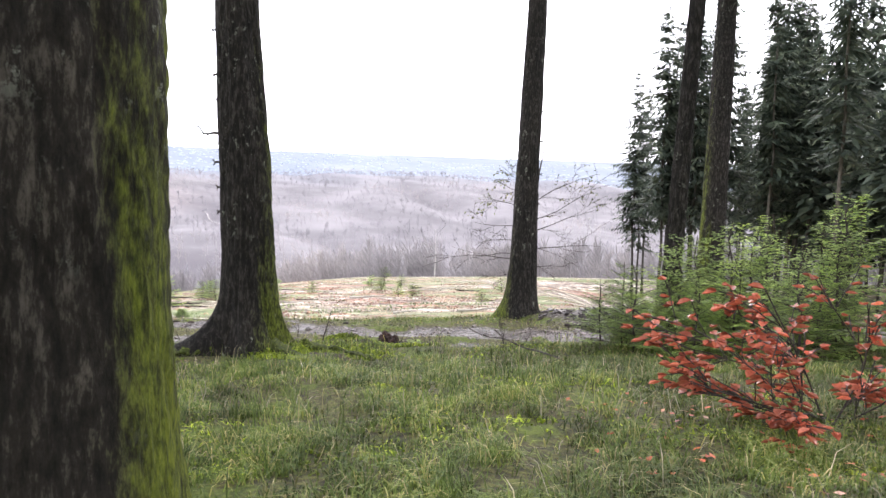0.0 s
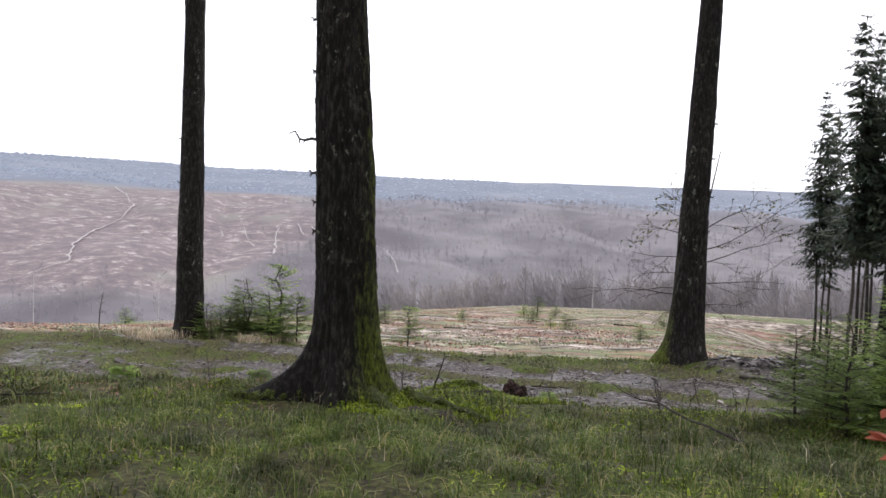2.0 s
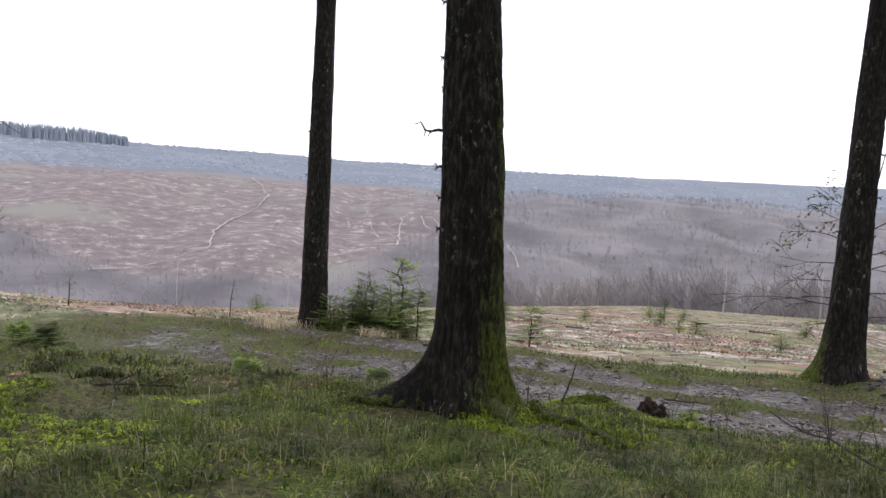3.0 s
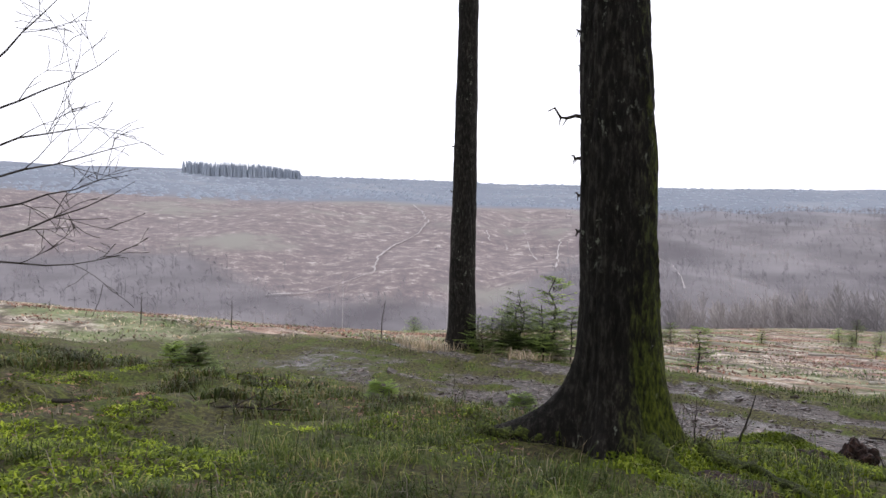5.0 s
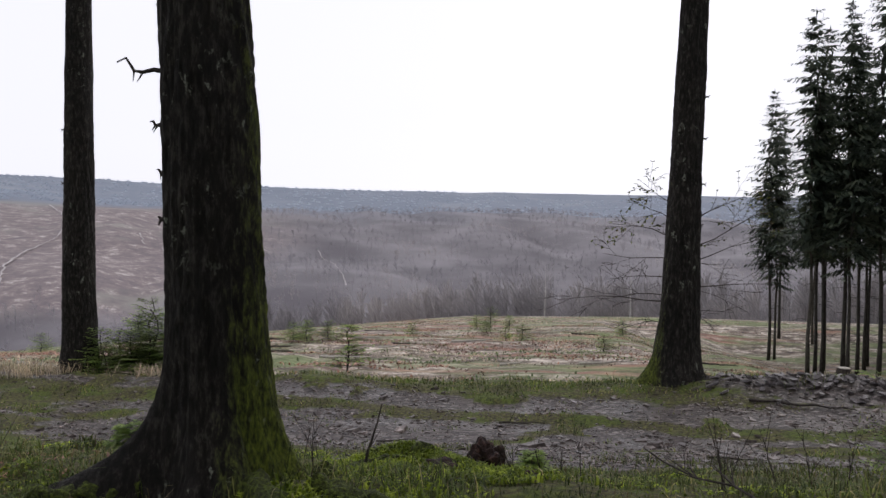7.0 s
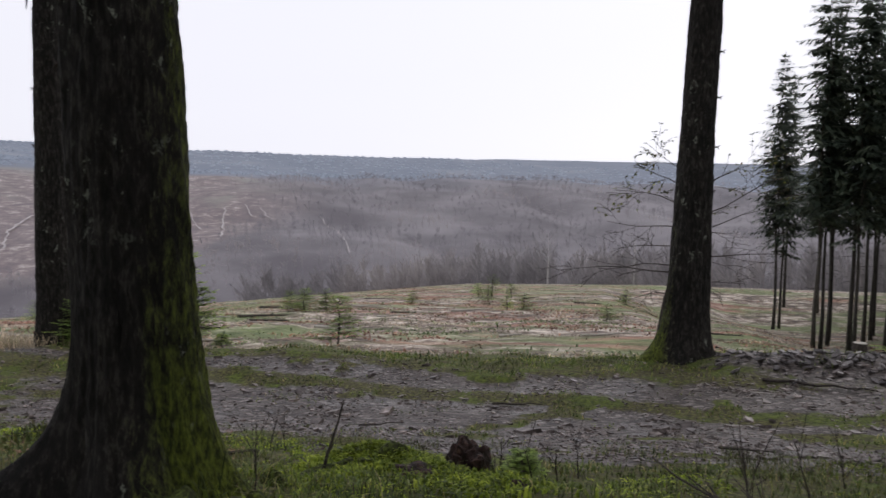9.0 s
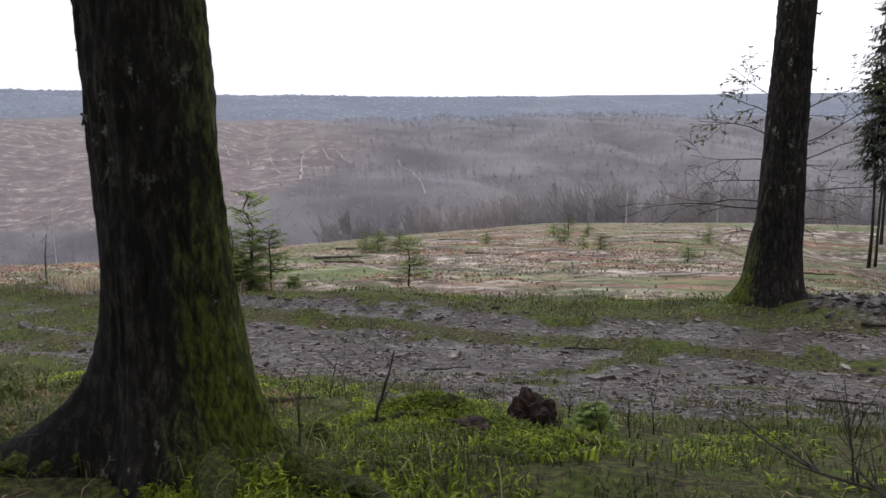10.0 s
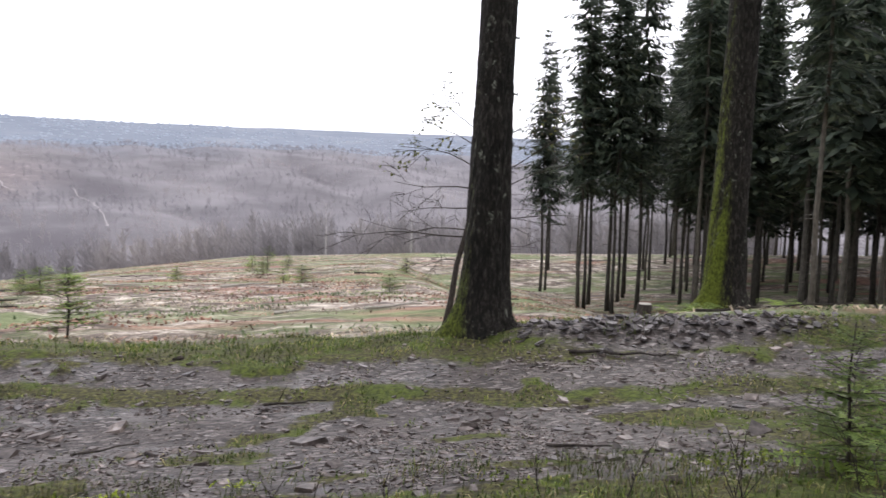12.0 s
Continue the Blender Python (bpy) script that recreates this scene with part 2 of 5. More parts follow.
    # ridge ground: its blue grey is distance haze put into the colour
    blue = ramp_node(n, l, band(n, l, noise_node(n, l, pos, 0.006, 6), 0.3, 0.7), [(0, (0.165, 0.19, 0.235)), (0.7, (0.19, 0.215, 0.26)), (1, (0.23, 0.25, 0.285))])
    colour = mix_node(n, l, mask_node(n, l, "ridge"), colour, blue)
    l.new(colour, bsdf.inputs["Base Color"])
    wet = noise_node(n, l, pos, 0.8, 4)
    shine = ramp_node(n, l, band(n, l, wet, 0.45, 0.65), [(0, (0.6, 0.6, 0.6)), (1, (0.3, 0.3, 0.3))])
    l.new(mix_node(n, l, on_track, (0.9, 0.9, 0.9), shine), bsdf.inputs["Roughness"])
    bsdf.inputs["Specular IOR Level"].default_value = 0.3
    bump_node(n, l, bsdf, fine, 0.8, 0.03)
    return mat


GROUND = ground_material()


# ---- mesh helpers ----
class Soup:
    """Collects vertices and faces for one mesh."""

    def __init__(self):
        self.v, self.f = [], []

    def add(self, verts, faces):
        k = len(self.v)
        self.v.extend(tuple(p) for p in verts)
        self.f.extend(tuple(i + k for i in face) for face in faces)

    def tube(self, points, radii, sides=6, cap=True):
        """A tapered tube along points."""
        pts = [Vector(p) for p in points]
        k = len(self.v)
        for i, p in enumerate(pts):
            way = (pts[min(i + 1, len(pts) - 1)] - pts[max(i - 1, 0)]).normalized()
            a = way.orthogonal().normalized() if abs(way.z) < 0.95 else Vector((1, 0, 0))
            b = way.cross(a).normalized()
            a = b.cross(way)
            for s in range(sides):
                w = 2 * math.pi * s / sides
                self.v.append(tuple(p + radii[i] * (math.cos(w) * a + math.sin(w) * b)))
        for i in range(len(pts) - 1):
            for s in range(sides):
                t = (s + 1) % sides
                self.f.append((k + i * sides + s, k + i * sides + t, k + (i + 1) * sides + t, k + (i + 1) * sides + s))
        if cap:
            self.f.append(tuple(k + s for s in range(sides))[::-1])
            self.f.append(tuple(k + (len(pts) - 1) * sides + s for s in range(sides)))

    def leaf(self, p, way, side, length, width):
        """A lens-shaped blade, two triangles."""
        p, way, side = Vector(p), Vector(way), Vector(side)
        m = p + way * (length * 0.45)
        self.add((p, m + side * (width / 2), p + way * length, m - side * (width / 2)), ((0, 1, 2), (0, 2, 3)))

    def mesh(self, name, mat, smooth=False):
        me = bpy.data.meshes.new(name)
        me.from_pydata(self.v, [], self.f)
        me.materials.append(mat)
        if smooth:
            me.shade_smooth()
        return me


def part(name, me, parent, label="", m=None):
    ob = new(name, me)
    ob.parent = parent
    if m is not None:
        ob.matrix_basis = m
    if label:
        ob["label"] = label
    return ob


def thing(name, m, label, category, group=""):
    """An empty at the thing's base."""
    ob = new(name)
    ob.empty_display_size = 0.1
    ob.matrix_basis = m
    return tagged(ob, label, category, group)


def array_mesh(name, verts, faces, mat, smooth=False):
    me = bpy.data.meshes.new(name)
    me.from_pydata(verts.tolist(), [], faces.tolist() if hasattr(faces, "tolist") else faces)
    me.materials.append(mat)
    if smooth:
        me.shade_smooth()
    return me


def vnoise(x, y, seed=0):
    """Smooth value noise in 0..1 on a unit lattice."""
    x, y = np.asarray(x, float), np.asarray(y, float)
    i, j = np.floor(x), np.floor(y)
    u, v = x - i, y - j
    u, v = u * u * (3 - 2 * u), v * v * (3 - 2 * v)

    def lattice(a, b):
        s = np.sin(a * 127.1 + b * 311.7 + seed * 74.7) * 43758.5453
        return s - np.floor(s)
    return (lattice(i, j) * (1 - u) + lattice(i + 1, j) * u) * (1 - v) + (lattice(i, j + 1) * (1 - u) + lattice(i + 1, j + 1) * u) * v


def fractal(x, y, seed=0, octaves=4):
    total, amp, size = 0.0, 0.5, 1.0
    for k in range(octaves):
        total = total + amp * vnoise(x * size, y * size, seed + k)
        amp, size = amp * 0.5, size * 2.03
    return total


def ramp(v, a, b):
    w = np.clip((v - a) / (b - a), 0, 1)
    return w * w * (3 - 2 * w)


SLOPE_Y = (-80, -10, 0, 4, 7, 8.2, 9.2, 10.3, 11.6, 13, 15.5, 16.7, 17.7, 19, 21, 23, 40, 72, 110, 124, 250, 350, 450, 740, 1000, 1300, 1600, 2300, 2600, 4500)
SLOPE_Z = (8, 1.0, -0.15, -0.46, -0.68, -0.84, -0.98, -1.02, -1.42, -1.75, -2.28, -2.33, -2.32, -2.22, -2.55, -2.98, -5.0, -8.1, -11.9, -15.6, -52, -62, -56, -22, 5, 22, 24, 76, 80, 50)


def height(x, y):
    """Ground height: a bank, the track, the felled field, the valley and the hills beyond."""
    x, y = np.asarray(x, float), np.asarray(y, float)
    s = y + 0.75 * np.clip(-x - 15, 0, None) * ramp(y, 20, 60)
    z = np.interp(s, SLOPE_Y, SLOPE_Z)
    near = 1 - ramp(s, 100, 160)
    z = z + near * 0.028 * (np.clip(x, -60, 10) + 1)
    z = z - 0.04 * np.clip(-x - 4, 0, 4) * (1 - ramp(y, 11, 18))
    z = z + 0.2 * np.exp(-((x - 4.5) / 3.2) ** 2 - ((y - 19.4) / 1.3) ** 2)
    z = z + 0.36 * np.exp(-((x - 8.2) / 3.0) ** 2 - ((y - 23.3) / 3.0) ** 2)
    hollow = 1.5 * ramp(x, 2.5, 8) * ramp(y, 21.5, 31) + 1.6 * ramp(x, 9, 18) * ramp(y, 27, 45)
    z = z - hollow * (1 - ramp(y, 78, 102))
    far = ramp(s, 180, 500)
    hills = 30 * (fractal(x / 420 + 3.1, y / 420, 5, 3) - 0.45) - 0.022 * np.clip(x + 150, -900, 900) * ramp(s, 450, 1500)
    az = np.degrees(np.arctan2(x, np.maximum(y, 1.0)))
    lift = np.interp(az, (-65, -50, -40, -32, -20, -10, 0, 10, 30), (0.6, 0.45, 0.25, -0.2, 0.12, 0.4, 0.68, 0.7, 0.7))
    z = z + np.radians(lift) * np.hypot(x, y) * np.where(az < -25, ramp(s, 900, 1300), ramp(s, 1500, 2300)) * (1 - ramp(s, 3000, 4400))
    ribs = np.abs(vnoise((x + 0.5 * y) / 95, (y - 0.3 * x) / 240, 51) - 0.5) * 26 * ramp(s, 260, 420) * (1 - ramp(s, 1000, 1200))
    return z + far * (hills + ribs)


def track_mask(x, y):
    """Bare slate: the worn width, broken by grass, and the rough far edge."""
    c = 15.2 + 0.16 * np.clip(-x, 0, 40) - 0.02 * np.clip(x, 0, 40)
    d = y - c + 1.1 * (fractal(x / 2.5, y / 1.6, 21, 3) - 0.44)
    thin = 1 - 0.5 * ramp(-x, 3, 10)
    main = ramp(d, -2.6, -1.5) * (1 - ramp(d, 0.9, 1.7))
    main = main * (1 - 0.75 * ramp(x, 2.2, 4.2) * (1 - ramp(y, 15.2, 16.6)))
    edge = ramp(d, 1.3, 2.2) * (1 - ramp(d, 2.5, 3.2))
    heap = np.exp(-((x - 4.6) / 2.6) ** 2 - ((y - 18.7) / 1.0) ** 2)
    tufts = 0.9 * ramp(fractal(x / 1.1, y / 0.6, 23, 3), 0.5, 0.66)
    return np.clip(np.maximum(np.maximum(main * thin, edge * 0.75) - tufts, heap * 0.9), 0, 1) * (1 - ramp(-x, 13, 18))


def field_mask(x, y):
    s = y + 0.3 * np.clip(-x - 4, 0, 20)
    return ramp(y + 1.2 * (fractal(x / 2.5, y / 2.5, 33, 3) - 0.45) - 0.09 * np.clip(-x, 0, 12) + 0.75 * np.clip(-x - 12, 0, 14) + 0.25 * np.clip(x - 5, 0, 30), 20.0, 22.2) * (1 - ramp(s, 104, 125))


def valley(x, y):
    """Distance from the brow of the field, following the bend of the valley."""
    return y + 0.75 * np.clip(-x - 15, 0, None) * ramp(y, 20, 60)


def cut_mask(x, y):
    """The felled slope across the valley."""
    s, az = valley(x, y), np.degrees(np.arctan2(x, y))
    low = 500 + 170 * ramp(-az, 38, 62) + 90 * (fractal(x / 90, y / 90, 41, 3) - 0.45) + 190 * ramp(az, -31, -20)
    return ramp(s, low, low + 40) * ramp(-az, 19 + 12 * (fractal(x / 120, y / 120, 43, 3) - 0.4), 27) * (1 - ramp(s, 1120, 1200))


def bumps(x, y):
    """Small unevenness of the near ground."""
    near = (1 - ramp(np.abs(x), 14, 40)) * (1 - ramp(y, 28, 60)) * ramp(y, -20, -5)
    tr = track_mask(x, y)
    rough = (0.2 + 0.22 * ramp(-x, 2.5, 5)) * (fractal(x / 1.3, y / 1.3, 7, 4) - 0.47) * (1 - 0.75 * tr)
    bank_side = (1 - ramp(y, 12.5, 14.5)) * ramp(y, 2.5, 4.5)
    rough = rough + bank_side * (0.1 + 0.16 * ramp(-x, 2.5, 5)) * (fractal(x / 0.55, y / 0.42, 15, 3) - 0.44)
    mound = 0.2 * np.exp(-((x + 1.25) / 0.45) ** 2 - ((y - 11.2) / 0.3) ** 2) + 0.1 * np.exp(-((x + 1.75) / 0.35) ** 2 - ((y - 9.75) / 0.3) ** 2)
    bank = 0.12 * np.exp(-((y - 18.75) / 0.45) ** 2) * ramp(x, 1.8, 3.0) * (1 - ramp(x, 7, 9)) * (0.4 + 1.2 * fractal(x * 1.3, y * 1.3, 9, 2))
    brow = 0.16 * np.exp(-((y - 17.6 - 0.16 * np.clip(-x, 0, 40)) / 0.7) ** 2) * (1 - tr)
    field = 0.5 * (fractal(x / 4, y / 4, 17, 3) - 0.47) * ramp(y, 22, 30) * (1 - ramp(y, 90, 110)) * (1 - ramp(np.abs(x), 60, 90))
    return near * (rough + mound + bank + brow) + field


def floor_z(x, y):
    return height(x, y) + bumps(x, y)


def steps(fine_from, fine_to, fine, low, high, grow=1.09):
    mids = list(np.arange(fine_from, fine_to + 1e-6, fine))
    out, d, v = [], fine, mids[-1]
    while v < high:
        d *= grow
        v += d
        out.append(v)
    back, d, v = [], fine, mids[0]
    while v > low:
        d *= grow
        v -= d
        back.append(v)
    return np.array(back[::-1] + mids + out)


# ---- ground ----
gx, gy = steps(-9, 9, 0.15, -4200, 4200, 1.068), steps(3.5, 21.5, 0.15, -300, 4600, 1.042)
GX, GY = np.meshgrid(gx, gy)
GZ = floor_z(GX, GY)
nx, ny = len(gx), len(gy)
idx = np.arange(nx * ny).reshape(ny, nx)
quads = np.stack([idx[:-1, :-1], idx[:-1, 1:], idx[1:, 1:], idx[1:, :-1]], -1).reshape(-1, 4)
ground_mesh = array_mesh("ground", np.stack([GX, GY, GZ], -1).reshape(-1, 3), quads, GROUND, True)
S = valley(GX, GY)
CUT = cut_mask(GX, GY)
masks = {
    "track": track_mask(GX, GY) * (1 - ramp(GY, 24, 30)),
    "field": field_mask(GX, GY),
    "wood": ramp(S, 112, 130),
    "cut": CUT,
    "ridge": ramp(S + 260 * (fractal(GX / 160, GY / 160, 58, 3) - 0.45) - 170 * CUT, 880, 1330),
}
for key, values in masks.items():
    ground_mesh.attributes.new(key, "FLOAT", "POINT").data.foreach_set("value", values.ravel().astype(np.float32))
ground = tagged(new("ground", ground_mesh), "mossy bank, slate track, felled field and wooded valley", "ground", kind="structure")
rng = np.random.default_rng(4)


# ---- big trees ----
def big_trunk(name, r1, r4, tall, roots, seed, mat, moss_dir, moss_amount, lean=(0, 0), lobe=None, columns=84):
    """A trunk with flaky bark, flutes and root flare. r1, r4: radius 1 m and 4 m up; roots: (angle, reach, rise, width)."""
    hs = np.concatenate([np.linspace(-0.35, 1.2, 64), np.linspace(1.23, 5.5, 110), np.linspace(5.7, tall, 40)])
    an = np.linspace(0, 2 * np.pi, columns, endpoint=False)
    H, A = np.meshgrid(hs, an, indexing="ij")
    slope = (r1 - r4) / 3.0
    R = np.where(H < 4, r1 - slope * (H - 1), r4 * (1 - 0.75 * (H - 4) / (tall - 4)))
    R = R * (1 + 0.35 * np.exp(-np.clip(H, 0, None) / 0.35))
    if lobe:
        ang, off, rad, until = lobe
        c = off * np.cos(A - ang)
        inside = rad ** 2 - (off * np.sin(A - ang)) ** 2
        second = np.where(inside > 0, c + np.sqrt(np.clip(inside, 0, None)), 0)
        second = second * (1 - 0.3 * ramp(H, until * 0.4, until)) * (1 + 0.4 * np.exp(-np.clip(H, 0, None) / 0.4))
        R = np.maximum(R, second)
    for ang, reach, rise, width in roots:
        dd = np.abs((A - ang + np.pi) % (2 * np.pi) - np.pi)
        R = R + reach * np.exp(-np.clip(H + 0.1, 0, None) / rise) * np.exp(-(dd / width) ** 2)
    flutes = 0.05 * r1 * np.cos(3 * A + seed) + 0.03 * r1 * np.cos(5 * A + 2 * seed)
    R = R + flutes * (0.5 + np.exp(-np.clip(H, 0, None) / 1.0))
    flakes = fractal(np.cos(A) * 9 + 30 + np.sin(A) * 4, np.sin(A) * 9 + H * 4.5 + 30, seed, 3) + 0.6 * fractal(np.cos(A) * 19 + 30, np.sin(A) * 19 + H * 9, seed + 9, 2)
    R = R + 0.05 * (flakes - 0.68) + 0.05 * (fractal(np.cos(A) * 2 + 9, H * 0.9 + np.sin(A) * 2, seed + 3, 2) - 0.38)
    X = R * np.cos(A) + lean[0] * np.clip(H, 0, None)
    Y = R * np.sin(A) + lean[1] * np.clip(H, 0, None)
    n_h = len(hs)
    ids = np.arange(n_h * columns).reshape(n_h, columns)
    nxt = np.roll(ids, -1, axis=1)
    faces = np.stack([ids[:-1], nxt[:-1], nxt[1:], ids[1:]], -1).reshape(-1, 4).tolist()
    faces.append(ids[-1].tolist())
    me = array_mesh(name, np.stack([X, Y, H], -1).reshape(-1, 3), faces, mat, True)
    facing = np.cos(A - moss_dir)
    moss = moss_amount + 0.6 * facing + 0.1 * np.exp(-np.clip(H, 0, None) / 0.9) + 0.5 * (fractal(np.cos(A) * 2.5 + 7, np.sin(A) * 2.5 + H * 0.6, seed + 5, 3) - 0.45) - 0.05 * np.clip(H, 0, 8)
    me.attributes.new("moss", "FLOAT", "POINT").data.foreach_set("value", moss.ravel().astype(np.float32))
    return me


def stub(length, r, seed, droop=0.1, twigs=2):
    """A broken dead branch pointing along x."""
    rnd = random.Random(seed)
    s = Soup()
    pts = [(-0.06, 0, 0)]
    for i in range(1, 6):
        pts.append((length * i / 5, rnd.uniform(-0.04, 0.04) * length, (rnd.uniform(-0.06, 0.06) - droop * (i / 5)) * length + (0.22 * length if i > 3 else 0)))
    s.tube(pts, [r * (1 - 0.75 * i / 5) for i in range(6)], 6)
    for k in range(twigs):
        p = Vector(pts[2 + k % 3])
        s.tube([p, p + Vector((rnd.uniform(0, 0.05), rnd.uniform(-0.05, 0.05), -rnd.uniform(0.05, 0.1))) * (0.5 + length)], [r * 0.4, r * 0.1], 4)
    return s.mesh("branch_stub", DEADWOOD)


def spruce_crown(seed, low, tall, reach, whorl, arms, twigs, mat=NEEDLES, tip=1.0):
    """Whorls of drooping boughs with hanging sprays, ragged, thinning to a leader."""
    rnd = random.Random(seed)
    s = Soup()
    h = low
    while h < tall - 0.15:
        f = (h - low) / (tall - low)
        full = reach * (1 - f) ** 0.62 * (0.55 + 0.45 * min(1.0, f * 5 + 0.25))
        for a in range(arms):
            if rnd.random() < 0.12:
                continue
            ang = rnd.uniform(0, 2 * math.pi)
            length = full * rnd.uniform(0.6, 1.12) + 0.12
            rise = 0.35 * f - 0.12 + rnd.uniform(-0.15, 0.15)
            out = Vector((math.cos(ang), math.sin(ang), 0))
            side = Vector((-math.sin(ang), math.cos(ang), 0))
            base = Vector((0, 0, h + rnd.uniform(-0.4, 0.4)))
            prev = base
            for k in range(1, twigs + 1):
                g = k / twigs
                p = base + out * (length * g) + Vector((0, 0, length * (rise * g - 0.28 * g * g + 0.12 * g ** 4)))
                if k == 1 or k % 2 == 0:
                    wdt = 0.05 + 0.04 * length * (1 - g)
                    s.add((prev - side * wdt, prev + side * wdt, p), ((0, 1, 2),))
                for sg in (-1, 1):
                    tl = length * (0.44 if twigs > 6 else 0.52) * (1.15 - g) * rnd.uniform(0.6, 1.3) + 0.14
                    way = (side * sg * rnd.uniform(0.3, 1) + out * rnd.uniform(0.3, 1.0) + Vector((0, 0, -rnd.uniform(0.0, 0.95)))).normalized()
                    s.leaf(prev.lerp(p, rnd.random()), way, way.cross(Vector((rnd.uniform(-0.4, 0.4), rnd.uniform(-0.4, 0.4), 1))).normalized(), tl, tl * (0.2 if twigs > 6 else 0.45) + 0.03)
                prev = p
        h += whorl * rnd.uniform(0.7, 1.3) * (1 - 0.45 * f)
    s.leaf((0, 0, tall - 0.6), (0, 0, 1), (1, 0, 0), 0.9 * tip, 0.12)
    s.leaf((0, 0, tall - 0.6), (0, 0, 1), (0, 1, 0), 0.9 * tip, 0.12)
    return s.mesh("crown", mat)


HIGH_CROWN = spruce_crown(77, 12.8, 24, 3.4, 0.55, 6, 6)


def big_tree(x, y, turn, label, trunk, stubs, crown=True, sink=0.0):
    z = float(floor_z(x, y)) - sink
    tree = thing("spruce_tree", pose(x, y, z, 0, 0, turn), label, "tree", "mature spruces by the track")
    part("trunk", trunk, tree)
    for hh, ang, length, r, seed in stubs:
        ring = [v.co for v in trunk.vertices if abs(v.co.z - hh) < (0.05 if hh < 5.4 else 0.3)]
        want = Vector((math.cos(radians(ang)), math.sin(radians(ang))))
        best = max(ring, key=lambda c: Vector((c.x, c.y)).normalized().dot(want))
        part("branch_stub", stub(length, r, seed), tree, "", pose(best.x, best.y, best.z, 0, -8, ang))
    if crown:
        part("crown", HIGH_CROWN, tree, "high dark green needle crown", pose(0, 0, 0, 0, 0, 31 * x))
    return tree


PI = math.pi
trunk_a = big_trunk("trunk", 0.272, 0.255, 24, [(PI + 0.3, 1.05, 0.28, 0.3), (-0.75, 0.34, 0.3, 0.3), (-1.45, 0.12, 0.3, 0.3), (0.2, 0.22, 0.3, 0.35), (1.8, 0.25, 0.3, 0.4)], 3, BARK, 0.1, -0.1, (-0.034, 0), (0.15, 0.2, 0.17, 5.0), 110)
big_tree(-2.34, 9.95, 0, "tall mossy spruce trunk with root flare on the grassy bank", trunk_a,
         [(2.78, 188, 0.32, 0.02, 1), (3.55, 180, 0.07, 0.02, 2), (2.4, 186, 0.1, 0.02, 3), (2.05, 184, 0.07, 0.018, 4), (3.2, 185, 0.06, 0.02, 5), (1.75, 190, 0.05, 0.02, 6), (2.62, 178, 0.05, 0.02, 7), (4.1, 182, 0.09, 0.02, 8)])
trunk_b = big_trunk("trunk", 0.345, 0.31, 24, [(PI, 0.16, 0.3, 0.5), (-0.6, 0.12, 0.3, 0.4)], 11, BARK, -2.2, -0.4, (0.003, 0))
big_tree(-10.75, 20.1, 0, "mossy spruce trunk beside young spruces at the field edge", trunk_b,
         [(4.2, 190, 0.1, 0.02, 12), (5.4, 188, 0.09, 0.02, 13), (3.3, 186, 0.07, 0.02, 15)])
trunk_c = big_trunk("trunk", 0.345, 0.275, 24, [(PI + 0.1, 0.34, 0.42, 0.35), (-0.5, 0.16, 0.35, 0.5), (-1.7, 0.1, 0.3, 0.4)], 19, BARK, PI + 0.35, -0.25, (0.028, 0))
big_tree(1.93, 19.35, 0, "dark spruce trunk with one mossy side beside the slate heap", trunk_c,
         [(3.6, 5, 0.12, 0.02, 22), (4.4, 2, 0.1, 0.02, 23), (5.2, 0, 0.1, 0.02, 24), (2.9, 8, 0.08, 0.02, 25)])
trunk_d = big_trunk("trunk", 0.4, 0.35, 24, [(PI + 0.15, 0.75, 0.22, 0.3), (-0.4, 0.35, 0.25, 0.3), (-1.4, 0.2, 0.3, 0.4)], 27, BARK, PI + 0.4, 0.0, (0.016, 0))
big_tree(8.15, 23.7, 0, "green mossy spruce trunk with spreading roots by the plantation", trunk_d, [(3.0, 350, 0.1, 0.02, 28), (2.2, 190, 0.08, 0.02, 29)])
trunk_e = big_trunk("trunk", 0.14, 0.125, 20, [(0.5, 0.1, 0.3, 0.5)], 33, BARK, 2.6, -0.3, (0.05, 0))
big_tree(3.8, 12.75, 0, "slim leaning spruce trunk behind the young spruces", trunk_e, [(3.2, 10, 0.1, 0.015, 34)], False)
trunk_n = big_trunk("trunk", 0.36, 0.325, 24, [(-0.9, 0.2, 0.35, 0.35), (1.0, 0.2, 0.3, 0.4), (2.9, 0.3, 0.3, 0.4)], 45, BARK_GREEN, 0.25, -0.06, (-0.004, 0), None, 100)
big_tree(-0.93, 2.95, 0, "thick spruce trunk with bright green mossy bark", trunk_n, [])


